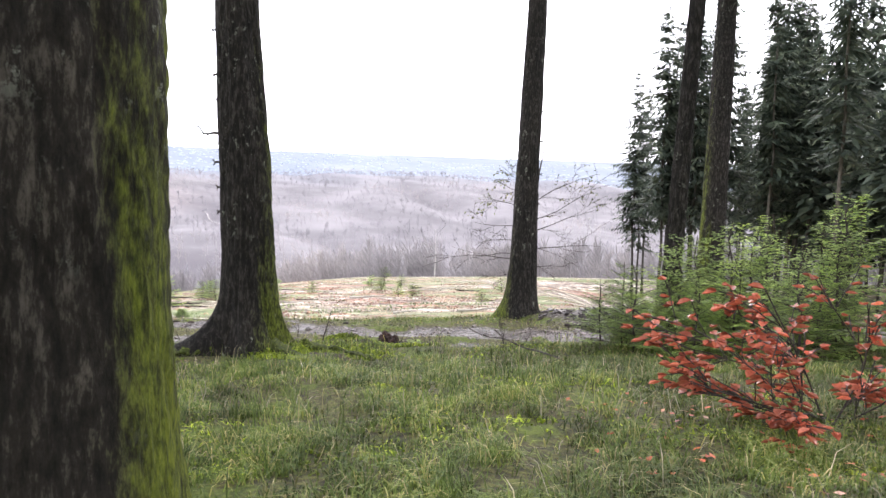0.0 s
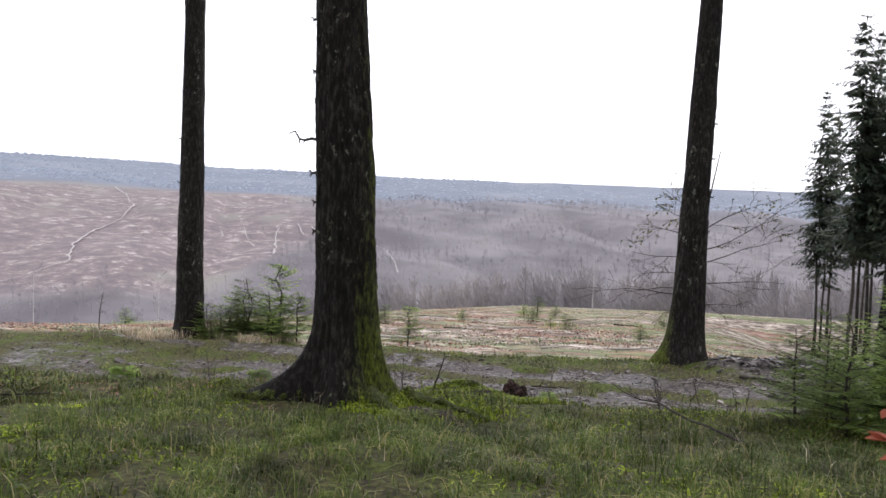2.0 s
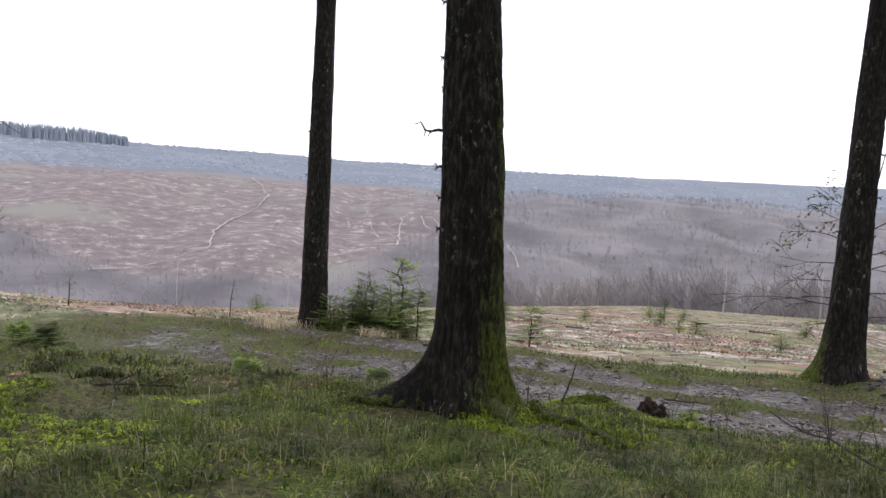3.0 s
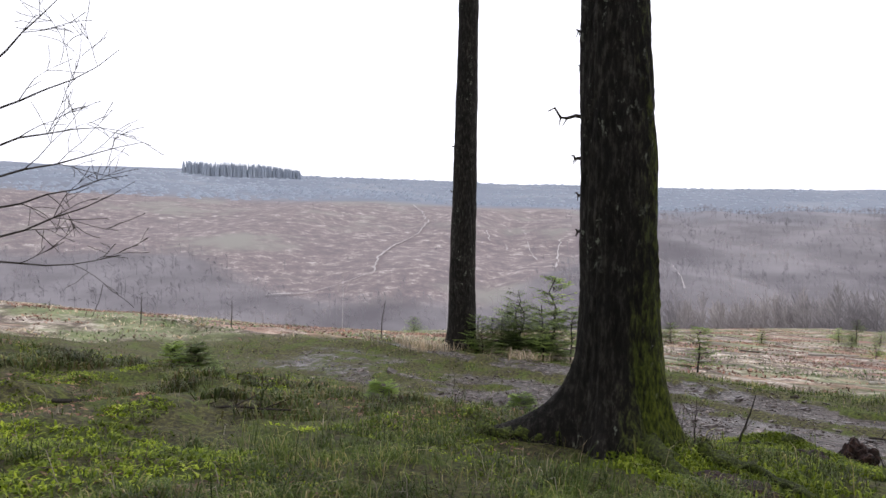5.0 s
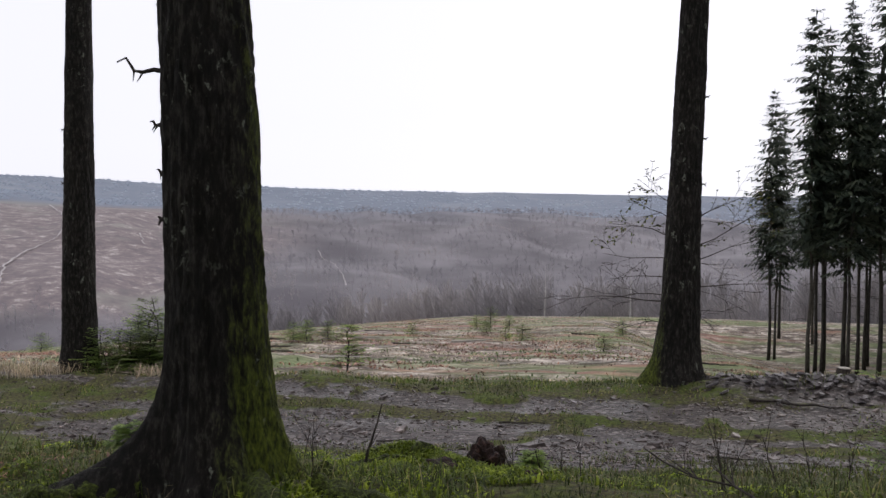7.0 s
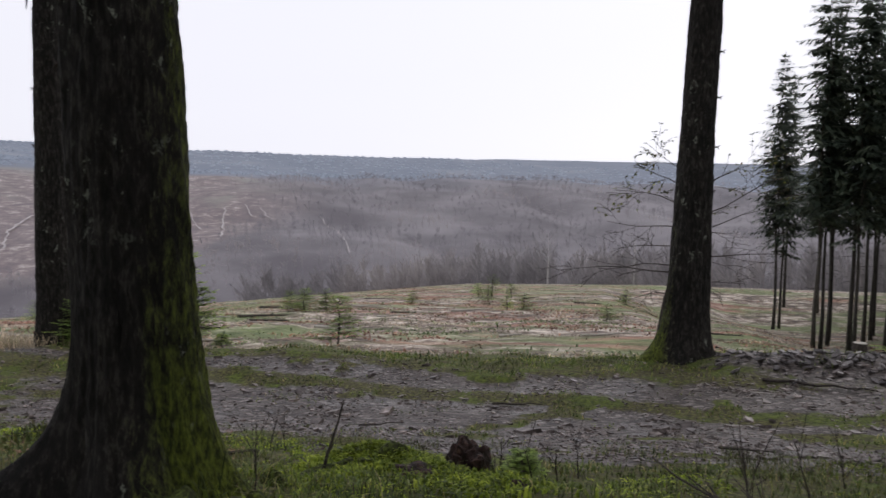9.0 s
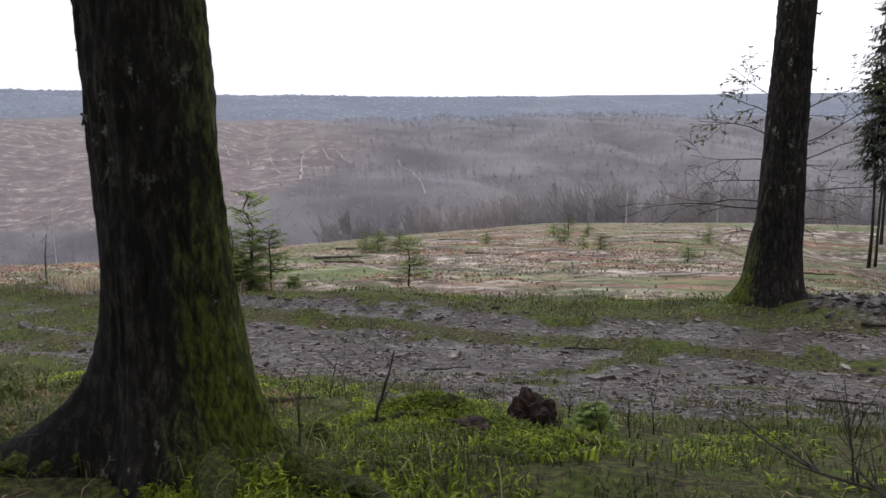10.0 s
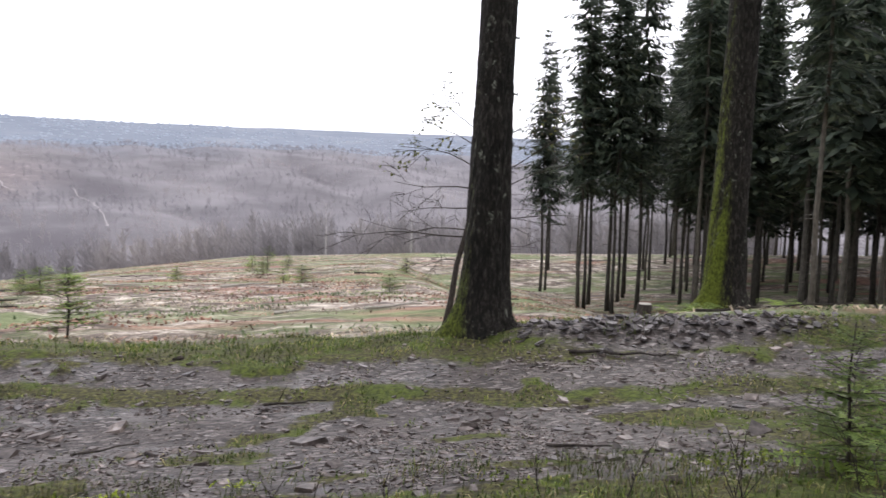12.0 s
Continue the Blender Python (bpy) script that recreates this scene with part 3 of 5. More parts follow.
# ---- spruce plantation ----
def plantation_spruce(seed, tall, low, reach, whorl, arms, twigs, r):
    tree = thing("spruce_tree", pose(0, 0, -500), "slender plantation spruce with dark drooping needle crown", "tree", "plantation spruces")
    rnd = random.Random(seed)
    s = Soup()
    s.tube([(rnd.uniform(-0.06, 0.06) * k, rnd.uniform(-0.06, 0.06) * k, -0.4 + (tall + 0.3) * k / 8) for k in range(9)], [r * (1.2 if k == 0 else 1) * (1 - 0.93 * k / 8) for k in range(9)], 8)
    for k in range(26):
        h = rnd.uniform(2.0, low + 3)
        a = rnd.uniform(0, 6.28)
        ln = rnd.uniform(0.5, 1.5)
        s.tube([(0, 0, h), (ln * 0.6 * math.cos(a), ln * 0.6 * math.sin(a), h - 0.05), (ln * math.cos(a), ln * math.sin(a), h - 0.3)], [0.022, 0.014, 0.004], 3, False)
    part("trunk", s.mesh("trunk", SPRUCE_BARK, True), tree)
    part("crown", spruce_crown(seed + 1, low, tall, reach, whorl, arms, twigs), tree)
    return tree


full = [plantation_spruce(101, 26, 9.5, 3.5, 0.42, 4, 9, 0.15), plantation_spruce(102, 26, 11, 3.2, 0.42, 4, 9, 0.16), plantation_spruce(103, 25, 8.5, 3.7, 0.42, 4, 9, 0.14)]
plain = [plantation_spruce(104, 27, 9.5, 4.4, 0.5, 5, 4, 0.21), plantation_spruce(105, 25, 10, 4.6, 0.5, 5, 4, 0.2), plantation_spruce(106, 24, 7.0, 4.4, 0.6, 5, 4, 0.2)]


def plant(kind, x, y, scale, turn):
    z = float(floor_z(x, y))
    m = pose(x, y, z, 0, 0, turn) @ Matrix.Diagonal((scale, scale, scale * 1.0, 1))
    return copy_thing(kind, m)


rnd = random.Random(9)
for x, y, k, sc in ((18.1, 77, 0, 0.95), (19.0, 78.5, 2, 0.86), (15.7, 57.7, 2, 0.97), (16.3, 58.2, 1, 0.8), (22.4, 90, 1, 0.95), (25.2, 88, 0, 0.95), (20.6, 70, 1, 0.9), (18.4, 63.5, 0, 0.98), (16.9, 33.5, 1, 0.8), (21.5, 52, 1, 1.0), (24, 56, 0, 1.05), (27.2, 60, 2, 1.05)):
    plant(full[k], x, y, sc, 77 * x)
y = 41.0
while y < 112:
    x = max(17.5, 15.7 + 0.6 * (y - 57.7)) + rnd.uniform(0, 1.5)
    while x < 84:
        px, py = x + rnd.uniform(-1.2, 1.2), y + rnd.uniform(-1.2, 1.2)
        front = py - (57 - 0.35 * (px - 15.7))
        edge_x = px - (15.7 + 0.6 * (py - 57.7))
        if front > 0 and rnd.random() > 0.08:
            kind = full[rnd.randrange(3)] if front < 8 or edge_x < 7 else plain[2 if py > 78 or px > 52 else rnd.randrange(2)]
            plant(kind, px, py, rnd.uniform(0.86, 1.08), rnd.uniform(0, 360))
        x += 4.2 if px < 45 else 5.0
    y += 4.8
for k in range(40):
    x, y = 24 + 5.6 * (k % 8) + rnd.uniform(-1.5, 1.5), 31 + 5.6 * (k // 8) + rnd.uniform(-1.5, 1.5)
    if y > 27 + 0.1 * x and x > 20 + 0.12 * (y - 30):
        plant(plain[k % 2], x, y, rnd.uniform(0.78, 0.95), x * 40)
# close the wood beside the path; spruces behind are unseen, added to block skylight
for k in range(28):
    x, y = rnd.uniform(-26, 26), rnd.uniform(-22, -4)
    plant(plain[k % 2], x, y, rnd.uniform(0.7, 0.95), rnd.uniform(0, 360))
for x, y in ((12, 3), (15, 8), (18, 13), (13, -1), (20, 4), (-13, 1), (-17, 5), (-15, -3), (-21, 2), (22, 19), (16, 19)):
    plant(plain[int(y) % 2], x, y, rnd.uniform(0.7, 0.9), rnd.uniform(0, 360))
for t in full + plain:
    for o in (*t.children_recursive, t):
        bpy.data.objects.remove(o)


# ---- woods across the valley ----
def bare_tree(s, x, y, z, tall, spread, limbs, rnd, trunk=0.012, fine=1.0):
    """A leafless tree: tapered trunk and a fan of fine upright limbs."""
    w = tall * trunk
    a = rnd.uniform(0, 2)
    c, d = math.cos(a) * w, math.sin(a) * w
    top = (x + rnd.uniform(-0.3, 0.3), y, z + tall)
    s.add(((x - c, y - d, z - 1), (x + c, y + d, z - 1), (x + d, y - c, z - 1), top), ((0, 1, 3), (1, 2, 3), (2, 0, 3)))
    for k in range(limbs):
        h = rnd.uniform(0.3, 0.8)
        ang = rnd.uniform(0, 6.283)
        out = spread * rnd.uniform(0.25, 1.0) * (1.15 - h)
        bx, by, bz = x, y, z + tall * h * 0.8
        tx, ty, tz = x + math.cos(ang) * out, y + math.sin(ang) * out, bz + tall * rnd.uniform(0.1, 0.24)
        ww = (w * rnd.uniform(0.3, 0.7) + 0.015) * fine
        s.add(((bx, by, bz), (tx - ww, ty, tz), (tx + ww * 1.5, ty + ww, tz + ww * 3)), ((0, 1, 2),))


rnd = random.Random(31)
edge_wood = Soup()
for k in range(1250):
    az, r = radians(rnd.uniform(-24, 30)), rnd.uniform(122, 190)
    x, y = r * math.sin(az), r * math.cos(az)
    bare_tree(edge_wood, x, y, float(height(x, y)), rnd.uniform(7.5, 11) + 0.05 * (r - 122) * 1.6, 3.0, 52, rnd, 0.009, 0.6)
tagged(new("winter_wood", edge_wood.mesh("winter_wood", HAZED_BARE_WOOD)), "leafless grey brown broadleaf wood below the felled field, paled for haze", "trees", kind="stuff")

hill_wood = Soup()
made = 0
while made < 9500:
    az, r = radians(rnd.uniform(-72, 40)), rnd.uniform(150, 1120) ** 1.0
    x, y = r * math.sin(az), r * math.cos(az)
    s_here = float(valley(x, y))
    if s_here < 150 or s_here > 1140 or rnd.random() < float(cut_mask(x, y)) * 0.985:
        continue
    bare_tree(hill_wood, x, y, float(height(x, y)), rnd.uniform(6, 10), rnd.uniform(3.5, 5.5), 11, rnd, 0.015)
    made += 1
tagged(new("valley_wood", hill_wood.mesh("valley_wood", HAZED_HILL_WOOD)), "leafless broadleaf wood covering the valley sides, greyed in colour for haze", "trees", kind="stuff")

ridge_wood = Soup()


def cone_tree(s, x, y, z, tall, r):
    ring = [(x + r * math.cos(k * 1.257), y + r * math.sin(k * 1.257), z) for k in range(5)]
    s.add(ring + [(x, y, z + tall)], [(k, (k + 1) % 5, 5) for k in range(5)])


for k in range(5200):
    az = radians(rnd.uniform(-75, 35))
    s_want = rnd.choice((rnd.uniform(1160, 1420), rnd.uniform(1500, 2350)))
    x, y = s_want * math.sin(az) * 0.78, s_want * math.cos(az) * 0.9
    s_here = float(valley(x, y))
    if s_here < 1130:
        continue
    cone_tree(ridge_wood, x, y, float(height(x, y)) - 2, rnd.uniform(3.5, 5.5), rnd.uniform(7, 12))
reach = np.arange(900.0, 1700.0, 10.0)
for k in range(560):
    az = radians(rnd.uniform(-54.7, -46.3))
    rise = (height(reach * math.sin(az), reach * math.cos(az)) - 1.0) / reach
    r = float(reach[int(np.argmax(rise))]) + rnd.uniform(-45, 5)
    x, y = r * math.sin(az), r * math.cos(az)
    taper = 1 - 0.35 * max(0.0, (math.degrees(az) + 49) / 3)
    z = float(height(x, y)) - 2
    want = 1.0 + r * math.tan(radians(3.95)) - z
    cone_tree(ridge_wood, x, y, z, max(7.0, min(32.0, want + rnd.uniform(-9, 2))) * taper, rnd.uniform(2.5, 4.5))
tagged(new("ridge_forest", ridge_wood.mesh("ridge_forest", HAZED_RIDGE_WOOD)), "conifer forest on the far ridges, coloured blue grey for haze", "trees", kind="stuff")


# ---- ground cover ----
def blade_mesh(name, px, py, length, width, bend, mat, seed, lift=0.0, upright=1.0):
    """Many bent blades in one mesh; px, py: their feet."""
    g = np.random.default_rng(seed)
    n = len(px)
    pz = floor_z(px, py) - 0.01 + lift
    a = g.uniform(0, 2 * np.pi, n)
    L = length * g.uniform(0.5, 1.3, n)
    b = bend * g.uniform(0.3, 1.4, n)
    w = width * g.uniform(0.6, 1.3, n) / 2
    ox, oy = np.cos(a) * b * L, np.sin(a) * b * L
    sx, sy = -np.sin(a) * w, np.cos(a) * w
    P = np.empty((n, 5, 3))
    P[:, 0] = np.stack([px - sx, py - sy, pz], -1)
    P[:, 1] = np.stack([px + sx, py + sy, pz], -1)
    P[:, 2] = np.stack([px + sx * 0.8 + ox * 0.35, py + sy * 0.8 + oy * 0.35, pz + L * 0.6 * upright], -1)
    P[:, 3] = np.stack([px - sx * 0.8 + ox * 0.35, py - sy * 0.8 + oy * 0.35, pz + L * 0.6 * upright], -1)
    P[:, 4] = np.stack([px + ox, py + oy, pz + L * upright * (1 - 0.35 * b)], -1)
    base = np.arange(n) * 5
    q = np.stack([base, base + 1, base + 2, base + 3], -1).tolist()
    t = np.stack([base + 3, base + 2, base + 4], -1).tolist()
    return array_mesh(name, P.reshape(-1, 3), q + t, mat)


def scatter(n, x0, x1, y0, y1, density, seed):
    """Feet spread by a density in 0..1."""
    g = np.random.default_rng(seed)
    x, y = g.uniform(x0, x1, n), g.uniform(y0, y1, n)
    keep = g.uniform(0, 1, n) < density(x, y)
    return x[keep], y[keep]


def off_track(x, y):
    return 1 - ramp(track_mask(x, y) + 0.5 * (fractal(x * 1.1, y * 1.1, 61, 3) - 0.45), 0.25, 0.5)


def stuff(name, me, label, category):
    return tagged(new(name, me), label, category, kind="stuff")


def clumps(x, y, size, seed, low, high):
    return ramp(fractal(x / size, y / size, seed, 3), low, high)


def trunks_clear(x, y):
    keep = np.ones_like(x)
    for cx, cy, r in ((-2.32, 9.95, 0.42), (-10.75, 20.1, 0.4), (1.93, 19.35, 0.45), (8.15, 23.7, 0.5), (-0.93, 2.95, 0.45)):
        keep = keep * (((x - cx) ** 2 + (y - cy) ** 2) > r * r)
    return keep


px, py = scatter(170000, -6.5, 6, 2.6, 11.5, lambda x, y: trunks_clear(x, y) * (0.12 + 0.88 * clumps(x, y, 0.45, 71, 0.38, 0.56)) * (1 - 0.95 * ramp(-x, 3.0, 5.5)) * (1 - 0.8 * ramp(y, 9.0, 10.8)) * (1 - 0.9 * np.exp(-((x + 1.35) / 0.85) ** 2 - ((y - 9.35) / 0.55) ** 2)), 1)
stuff("woodland_grass", blade_mesh("woodland_grass", px, py, 0.095, 0.0085, 1.25, GRASS, 2), "short green grass on the woodland bank", "grass")
def tussocks(count, each, x0, x1, y0, y1, spread, density, seed):
    """Feet of grass blades gathered in tufts."""
    cx, cy = scatter(count, x0, x1, y0, y1, density, seed)
    g2 = np.random.default_rng(seed + 1)
    return np.repeat(cx, each) + g2.normal(0, spread, len(cx) * each), np.repeat(cy, each) + g2.normal(0, spread, len(cx) * each)


px, py = tussocks(1000, 60, -5.5, 6, 2.6, 9.6, 0.06, lambda x, y: trunks_clear(x, y) * (0.15 + 0.85 * clumps(x, y, 0.9, 171, 0.42, 0.56)) * (1 - 0.9 * ramp(-x, 1.5, 4)) * (1 - np.exp(-((x + 1.35) / 0.9) ** 2 - ((y - 9.3) / 0.6) ** 2)), 172)
stuff("grass_tussocks", blade_mesh("grass_tussocks", px, py, 0.18, 0.0065, 1.35, GRASS, 174), "matted green grass tussocks on the bank", "grass")
px, py = tussocks(300, 60, -14, -5, 8.5, 13.2, 0.14, lambda x, y: clumps(x, y, 1.2, 181, 0.44, 0.56), 182)
stuff("bilberry_clumps", blade_mesh("bilberry_clumps", px, py, 0.17, 0.024, 1.0, HEATH, 184), "bushy green bilberry clumps on the mossy bank", "shrubs")
px, py = scatter(8000, -4.2, 6, 2.6, 10.5, lambda x, y: clumps(x, y, 0.9, 72, 0.42, 0.6), 3)
stuff("tall_grass", blade_mesh("tall_grass", px, py, 0.3, 0.006, 0.75, GRASS, 4), "taller arching grass stalks on the bank", "grass")
px, py = scatter(120000, -22, 12, 11.5, 22, lambda x, y: trunks_clear(x, y) * off_track(x, y) * (0.08 + 0.92 * clumps(x, y, 0.7, 73, 0.42, 0.55)) * (1 - 0.8 * ramp(np.abs(x), 7, 20)) * (1 - 0.6 * ramp(-x, 3, 6) * (1 - ramp(y, 13, 15))) * (1 - field_mask(x, y)), 5)
stuff("verge_grass", blade_mesh("verge_grass", px, py, 0.075, 0.012, 0.95, GRASS, 6), "patchy green grass along the slate track", "grass")
px, py = scatter(12000, -14, 5, 18.2, 21.2, lambda x, y: clumps(x, y, 1.1, 74, 0.4, 0.6) * (1 - ramp(np.abs(y - 19.6 - 0.09 * np.clip(-x, 0, 14)), 0.6, 1.5)) * trunks_clear(x, y), 7)
stuff("verge_tall_grass", blade_mesh("verge_tall_grass", px, py, 0.15, 0.011, 0.9, GRASS, 8), "tussocks of taller grass on the far verge", "grass")
px, py = scatter(230000, -14, 3.5, 4.5, 13.6, lambda x, y: trunks_clear(x, y) * clumps(x, y, 0.9, 75, 0.4, 0.52) * np.maximum(np.maximum(0.3 + 0.7 * ramp(-x, 2.4, 4.6), 0.5 * ramp(y, 9.5, 10.8)), np.exp(-((x + 1.2) / 0.9) ** 2 - ((y - 11.2) / 0.8) ** 2) * 2) * (1 - 0.6 * ramp(-x, 9, 16)) * (1 - 0.8 * np.exp(-((x + 2.2) / 1.0) ** 2 - ((y - 9.3) / 0.8) ** 2)), 9)
stuff("moss_carpet", blade_mesh("moss_carpet", px, py, 0.06, 0.02, 1.2, MOSS, 10, 0.0, 0.7), "bright green feathery moss carpet on the bank", "moss")
px, py = scatter(46000, -13, 6.5, 9.6, 13.8, lambda x, y: trunks_clear(x, y) * (0.06 + 0.94 * clumps(x, y, 0.55, 76, 0.42, 0.56)) * (1 - 0.7 * ramp(-x, 5, 13)), 11)
stuff("bilberry_shrubs", blade_mesh("bilberry_shrubs", px, py, 0.12, 0.006, 0.9, HEATH, 12), "low dark green bilberry shrubs with wiry stems", "shrubs")
px, py = scatter(46000, -15, 4, 4.0, 11.5, lambda x, y: clumps(x, y, 0.6, 77, 0.46, 0.56) * (0.35 + 0.2 * ramp(-x, 2, 4)), 13)
stuff("heather_shrubs", blade_mesh("heather_shrubs", px, py, 0.12, 0.006, 1.0, HEATH, 14), "low wiry heath shrubs among the moss", "shrubs")

px, py = scatter(2600, -6.5, 6, 2.6, 9.2, lambda x, y: 0.15 + 0.85 * clumps(x, y, 0.8, 79, 0.45, 0.6), 94)
stuff("straw_stalks", blade_mesh("straw_stalks", px, py, 0.22, 0.005, 1.0, STRAW, 96), "dry straw coloured grass stalks on the bank", "grass")

px, py = scatter(30000, -14, 9, 12.6, 18.8, lambda x, y: track_mask(x, y) * clumps(x, y, 0.45, 98, 0.5, 0.66), 97)
stuff("track_grass", blade_mesh("track_grass", px, py, 0.06, 0.01, 0.9, GRASS, 99), "thin short grass growing through the slate track", "grass")

px, py = scatter(26000, -17, -2.8, 4.5, 14, lambda x, y: clumps(x, y, 0.7, 101, 0.48, 0.58), 102)
stuff("needle_litter", blade_mesh("needle_litter", px, py, 0.07, 0.02, 1.3, BRASH, 103, 0.01, 0.25), "brown fallen twigs and needle litter between the moss", "litter")

# field of felled brash, straw and fresh green
def on_field(x, y):
    return field_mask(x, y) * (1 - 0.75 * ramp(y, 35, 100))


for name, mat, count, length, width, size, seed, low, high, label in (
        ("dry_field_grass", STRAW, 80000, 0.2, 0.05, 2.6, 81, 0.44, 0.56, "pale dry grass tufts on the felled field"),
        ("brash_litter", BRASH, 105000, 0.2, 0.06, 3.2, 85, 0.46, 0.58, "reddish brown brash litter on the felled field"),
        ("field_greenery", FIELD_GREEN, 60000, 0.22, 0.055, 3.0, 88, 0.47, 0.58, "low green regrowth on the felled field")):
    px, py = scatter(int(count * 2.3), -75, 26, 13, 106, lambda x, y: on_field(x, y) * clumps(x * 0.6, y * 1.5, size, seed, low, high), seed)
    stuff(name, blade_mesh(name, px, py, length, width, 1.3, mat, seed + 1, 0.0, 0.55), label, "grass")
px, py = scatter(5000, -13.5, -8, 18.8, 22.5, lambda x, y: clumps(x, y, 0.6, 91, 0.4, 0.55), 92)
stuff("dry_bank_grass", blade_mesh("dry_bank_grass", px, py, 0.32, 0.012, 0.9, STRAW, 93), "dry arching grass under the young spruces", "grass")


# ---- slate on the track ----
def chip_mesh(name, px, py, size, mat, seed, flat=0.25):
    """Angular flat stones, eight triangles each."""
    g = np.random.default_rng(seed)
    n = len(px)
    pz = floor_z(px, py)
    S0 = size * (0.45 + 0.5 * g.gamma(1.6, 0.8, n))
    a = g.uniform(0, 6.28, n)
    P = np.empty((n, 8, 3))
    tilt = g.normal(0, 0.22, (n, 2))
    for k in range(4):
        w = a + k * np.pi / 2 + g.uniform(-0.4, 0.4, n)
        r = S0 * g.uniform(0.6, 1.1, n)
        dx, dy = np.cos(w) * r, np.sin(w) * r * 0.75
        dz = tilt[:, 0] * dx + tilt[:, 1] * dy
        P[:, k] = np.stack([px + dx, py + dy, pz - 0.012 + dz], -1)
        P[:, 4 + k] = np.stack([px + dx * 0.86, py + dy * 0.86, pz + flat * S0 * g.uniform(0.7, 1.2, n) + dz], -1)
    base = np.arange(n) * 8
    faces = np.stack([base + 4, base + 5, base + 6, base + 7], -1).tolist()
    for k in range(4):
        j = (k + 1) % 4
        faces += np.stack([base + k, base + j, base + 4 + j, base + 4 + k], -1).tolist()
    return array_mesh(name, P.reshape(-1, 3), faces, mat)


px, py = scatter(125000, -16, 11, 12.4, 19.6, lambda x, y: track_mask(x, y) * (0.15 + 0.85 * clumps(x, y, 0.8, 95, 0.4, 0.58)) * (1 - 0.8 * np.exp(-((y - 15.9 - 0.16 * np.clip(-x, 0, 40)) / 0.3) ** 2)) * (1 - 0.75 * ramp(np.abs(x), 5, 16)), 15)
stuff("slate_gravel", chip_mesh("slate_gravel", px, py, 0.021, GRAVEL, 16, 0.24), "wet grey violet slate chips on the track", "gravel")
px, py = scatter(1900, -12, 9, 12.6, 19.4, lambda x, y: track_mask(x, y), 17)
stuff("slate_rubble", chip_mesh("slate_rubble", px, py, 0.052, GRAVEL, 18, 0.22), "larger flat slate pieces scattered on the track", "gravel")


def slab_mesh(seed):
    r = random.Random(seed)
    bm = bmesh.new()
    ring = [(math.cos(k * 1.047 + r.uniform(-0.3, 0.3)) * r.uniform(0.7, 1.1), math.sin(k * 1.047 + r.uniform(-0.3, 0.3)) * r.uniform(0.45, 0.8)) for k in range(6)]
    low = [bm.verts.new((x, y, -0.12)) for x, y in ring]
    top = [bm.verts.new((x * 0.93, y * 0.93, 0.16 + 0.08 * x * r.uniform(-1, 1))) for x, y in ring]
    bm.faces.new(top)
    bm.faces.new(low[::-1])
    for k in range(6):
        bm.faces.new((low[k], low[(k + 1) % 6], top[(k + 1) % 6], top[k]))
    me = bpy.data.meshes.new("flat_stone")
    bm.to_mesh(me)
    bm.free()
    me.materials.append(SLATE)
    return me


SLABS = [slab_mesh(k) for k in range(7)]
rnd = random.Random(51)
made = 0
while made < 60:
    x, y = rnd.uniform(-6, 6.5), rnd.uniform(12.8, 18.6)
    if float(track_mask(np.array(x), np.array(y))) < 0.5:
        continue
    k = rnd.uniform(0.04, 0.1)
    ob = new("flat_stone", SLABS[made % 7])
    ob.matrix_basis = pose(x, y, float(floor_z(x, y)) + 0.04 * k, rnd.uniform(-8, 8), rnd.uniform(-8, 8), rnd.uniform(0, 360)) @ Matrix.Diagonal((k, k, k, 1))
    tagged(ob, "flat wet slate stone lying on the track", "stone", "flat stones on the track")
    made += 1

heap = thing("slate_heap", pose(4.4, 18.8, float(floor_z(4.4, 18.8))), "low heap of dark slate rubble beside the track", "stone heap")
for k in range(280):
    x, y = rnd.gauss(4.5, 1.35), rnd.gauss(18.8, 0.33)
    if x < 2.35:
        continue
    sc = rnd.uniform(0.04, 0.11)
    part("stone", SLABS[k % 7], heap, "", pose(x - 4.4, y - 18.8, float(floor_z(x, y)) - float(floor_z(4.4, 18.8)) + rnd.uniform(0.0, 0.06), rnd.uniform(-35, 35), rnd.uniform(-35, 35), rnd.uniform(0, 360)) @ Matrix.Diagonal((sc, sc, sc * 1.3, 1)))


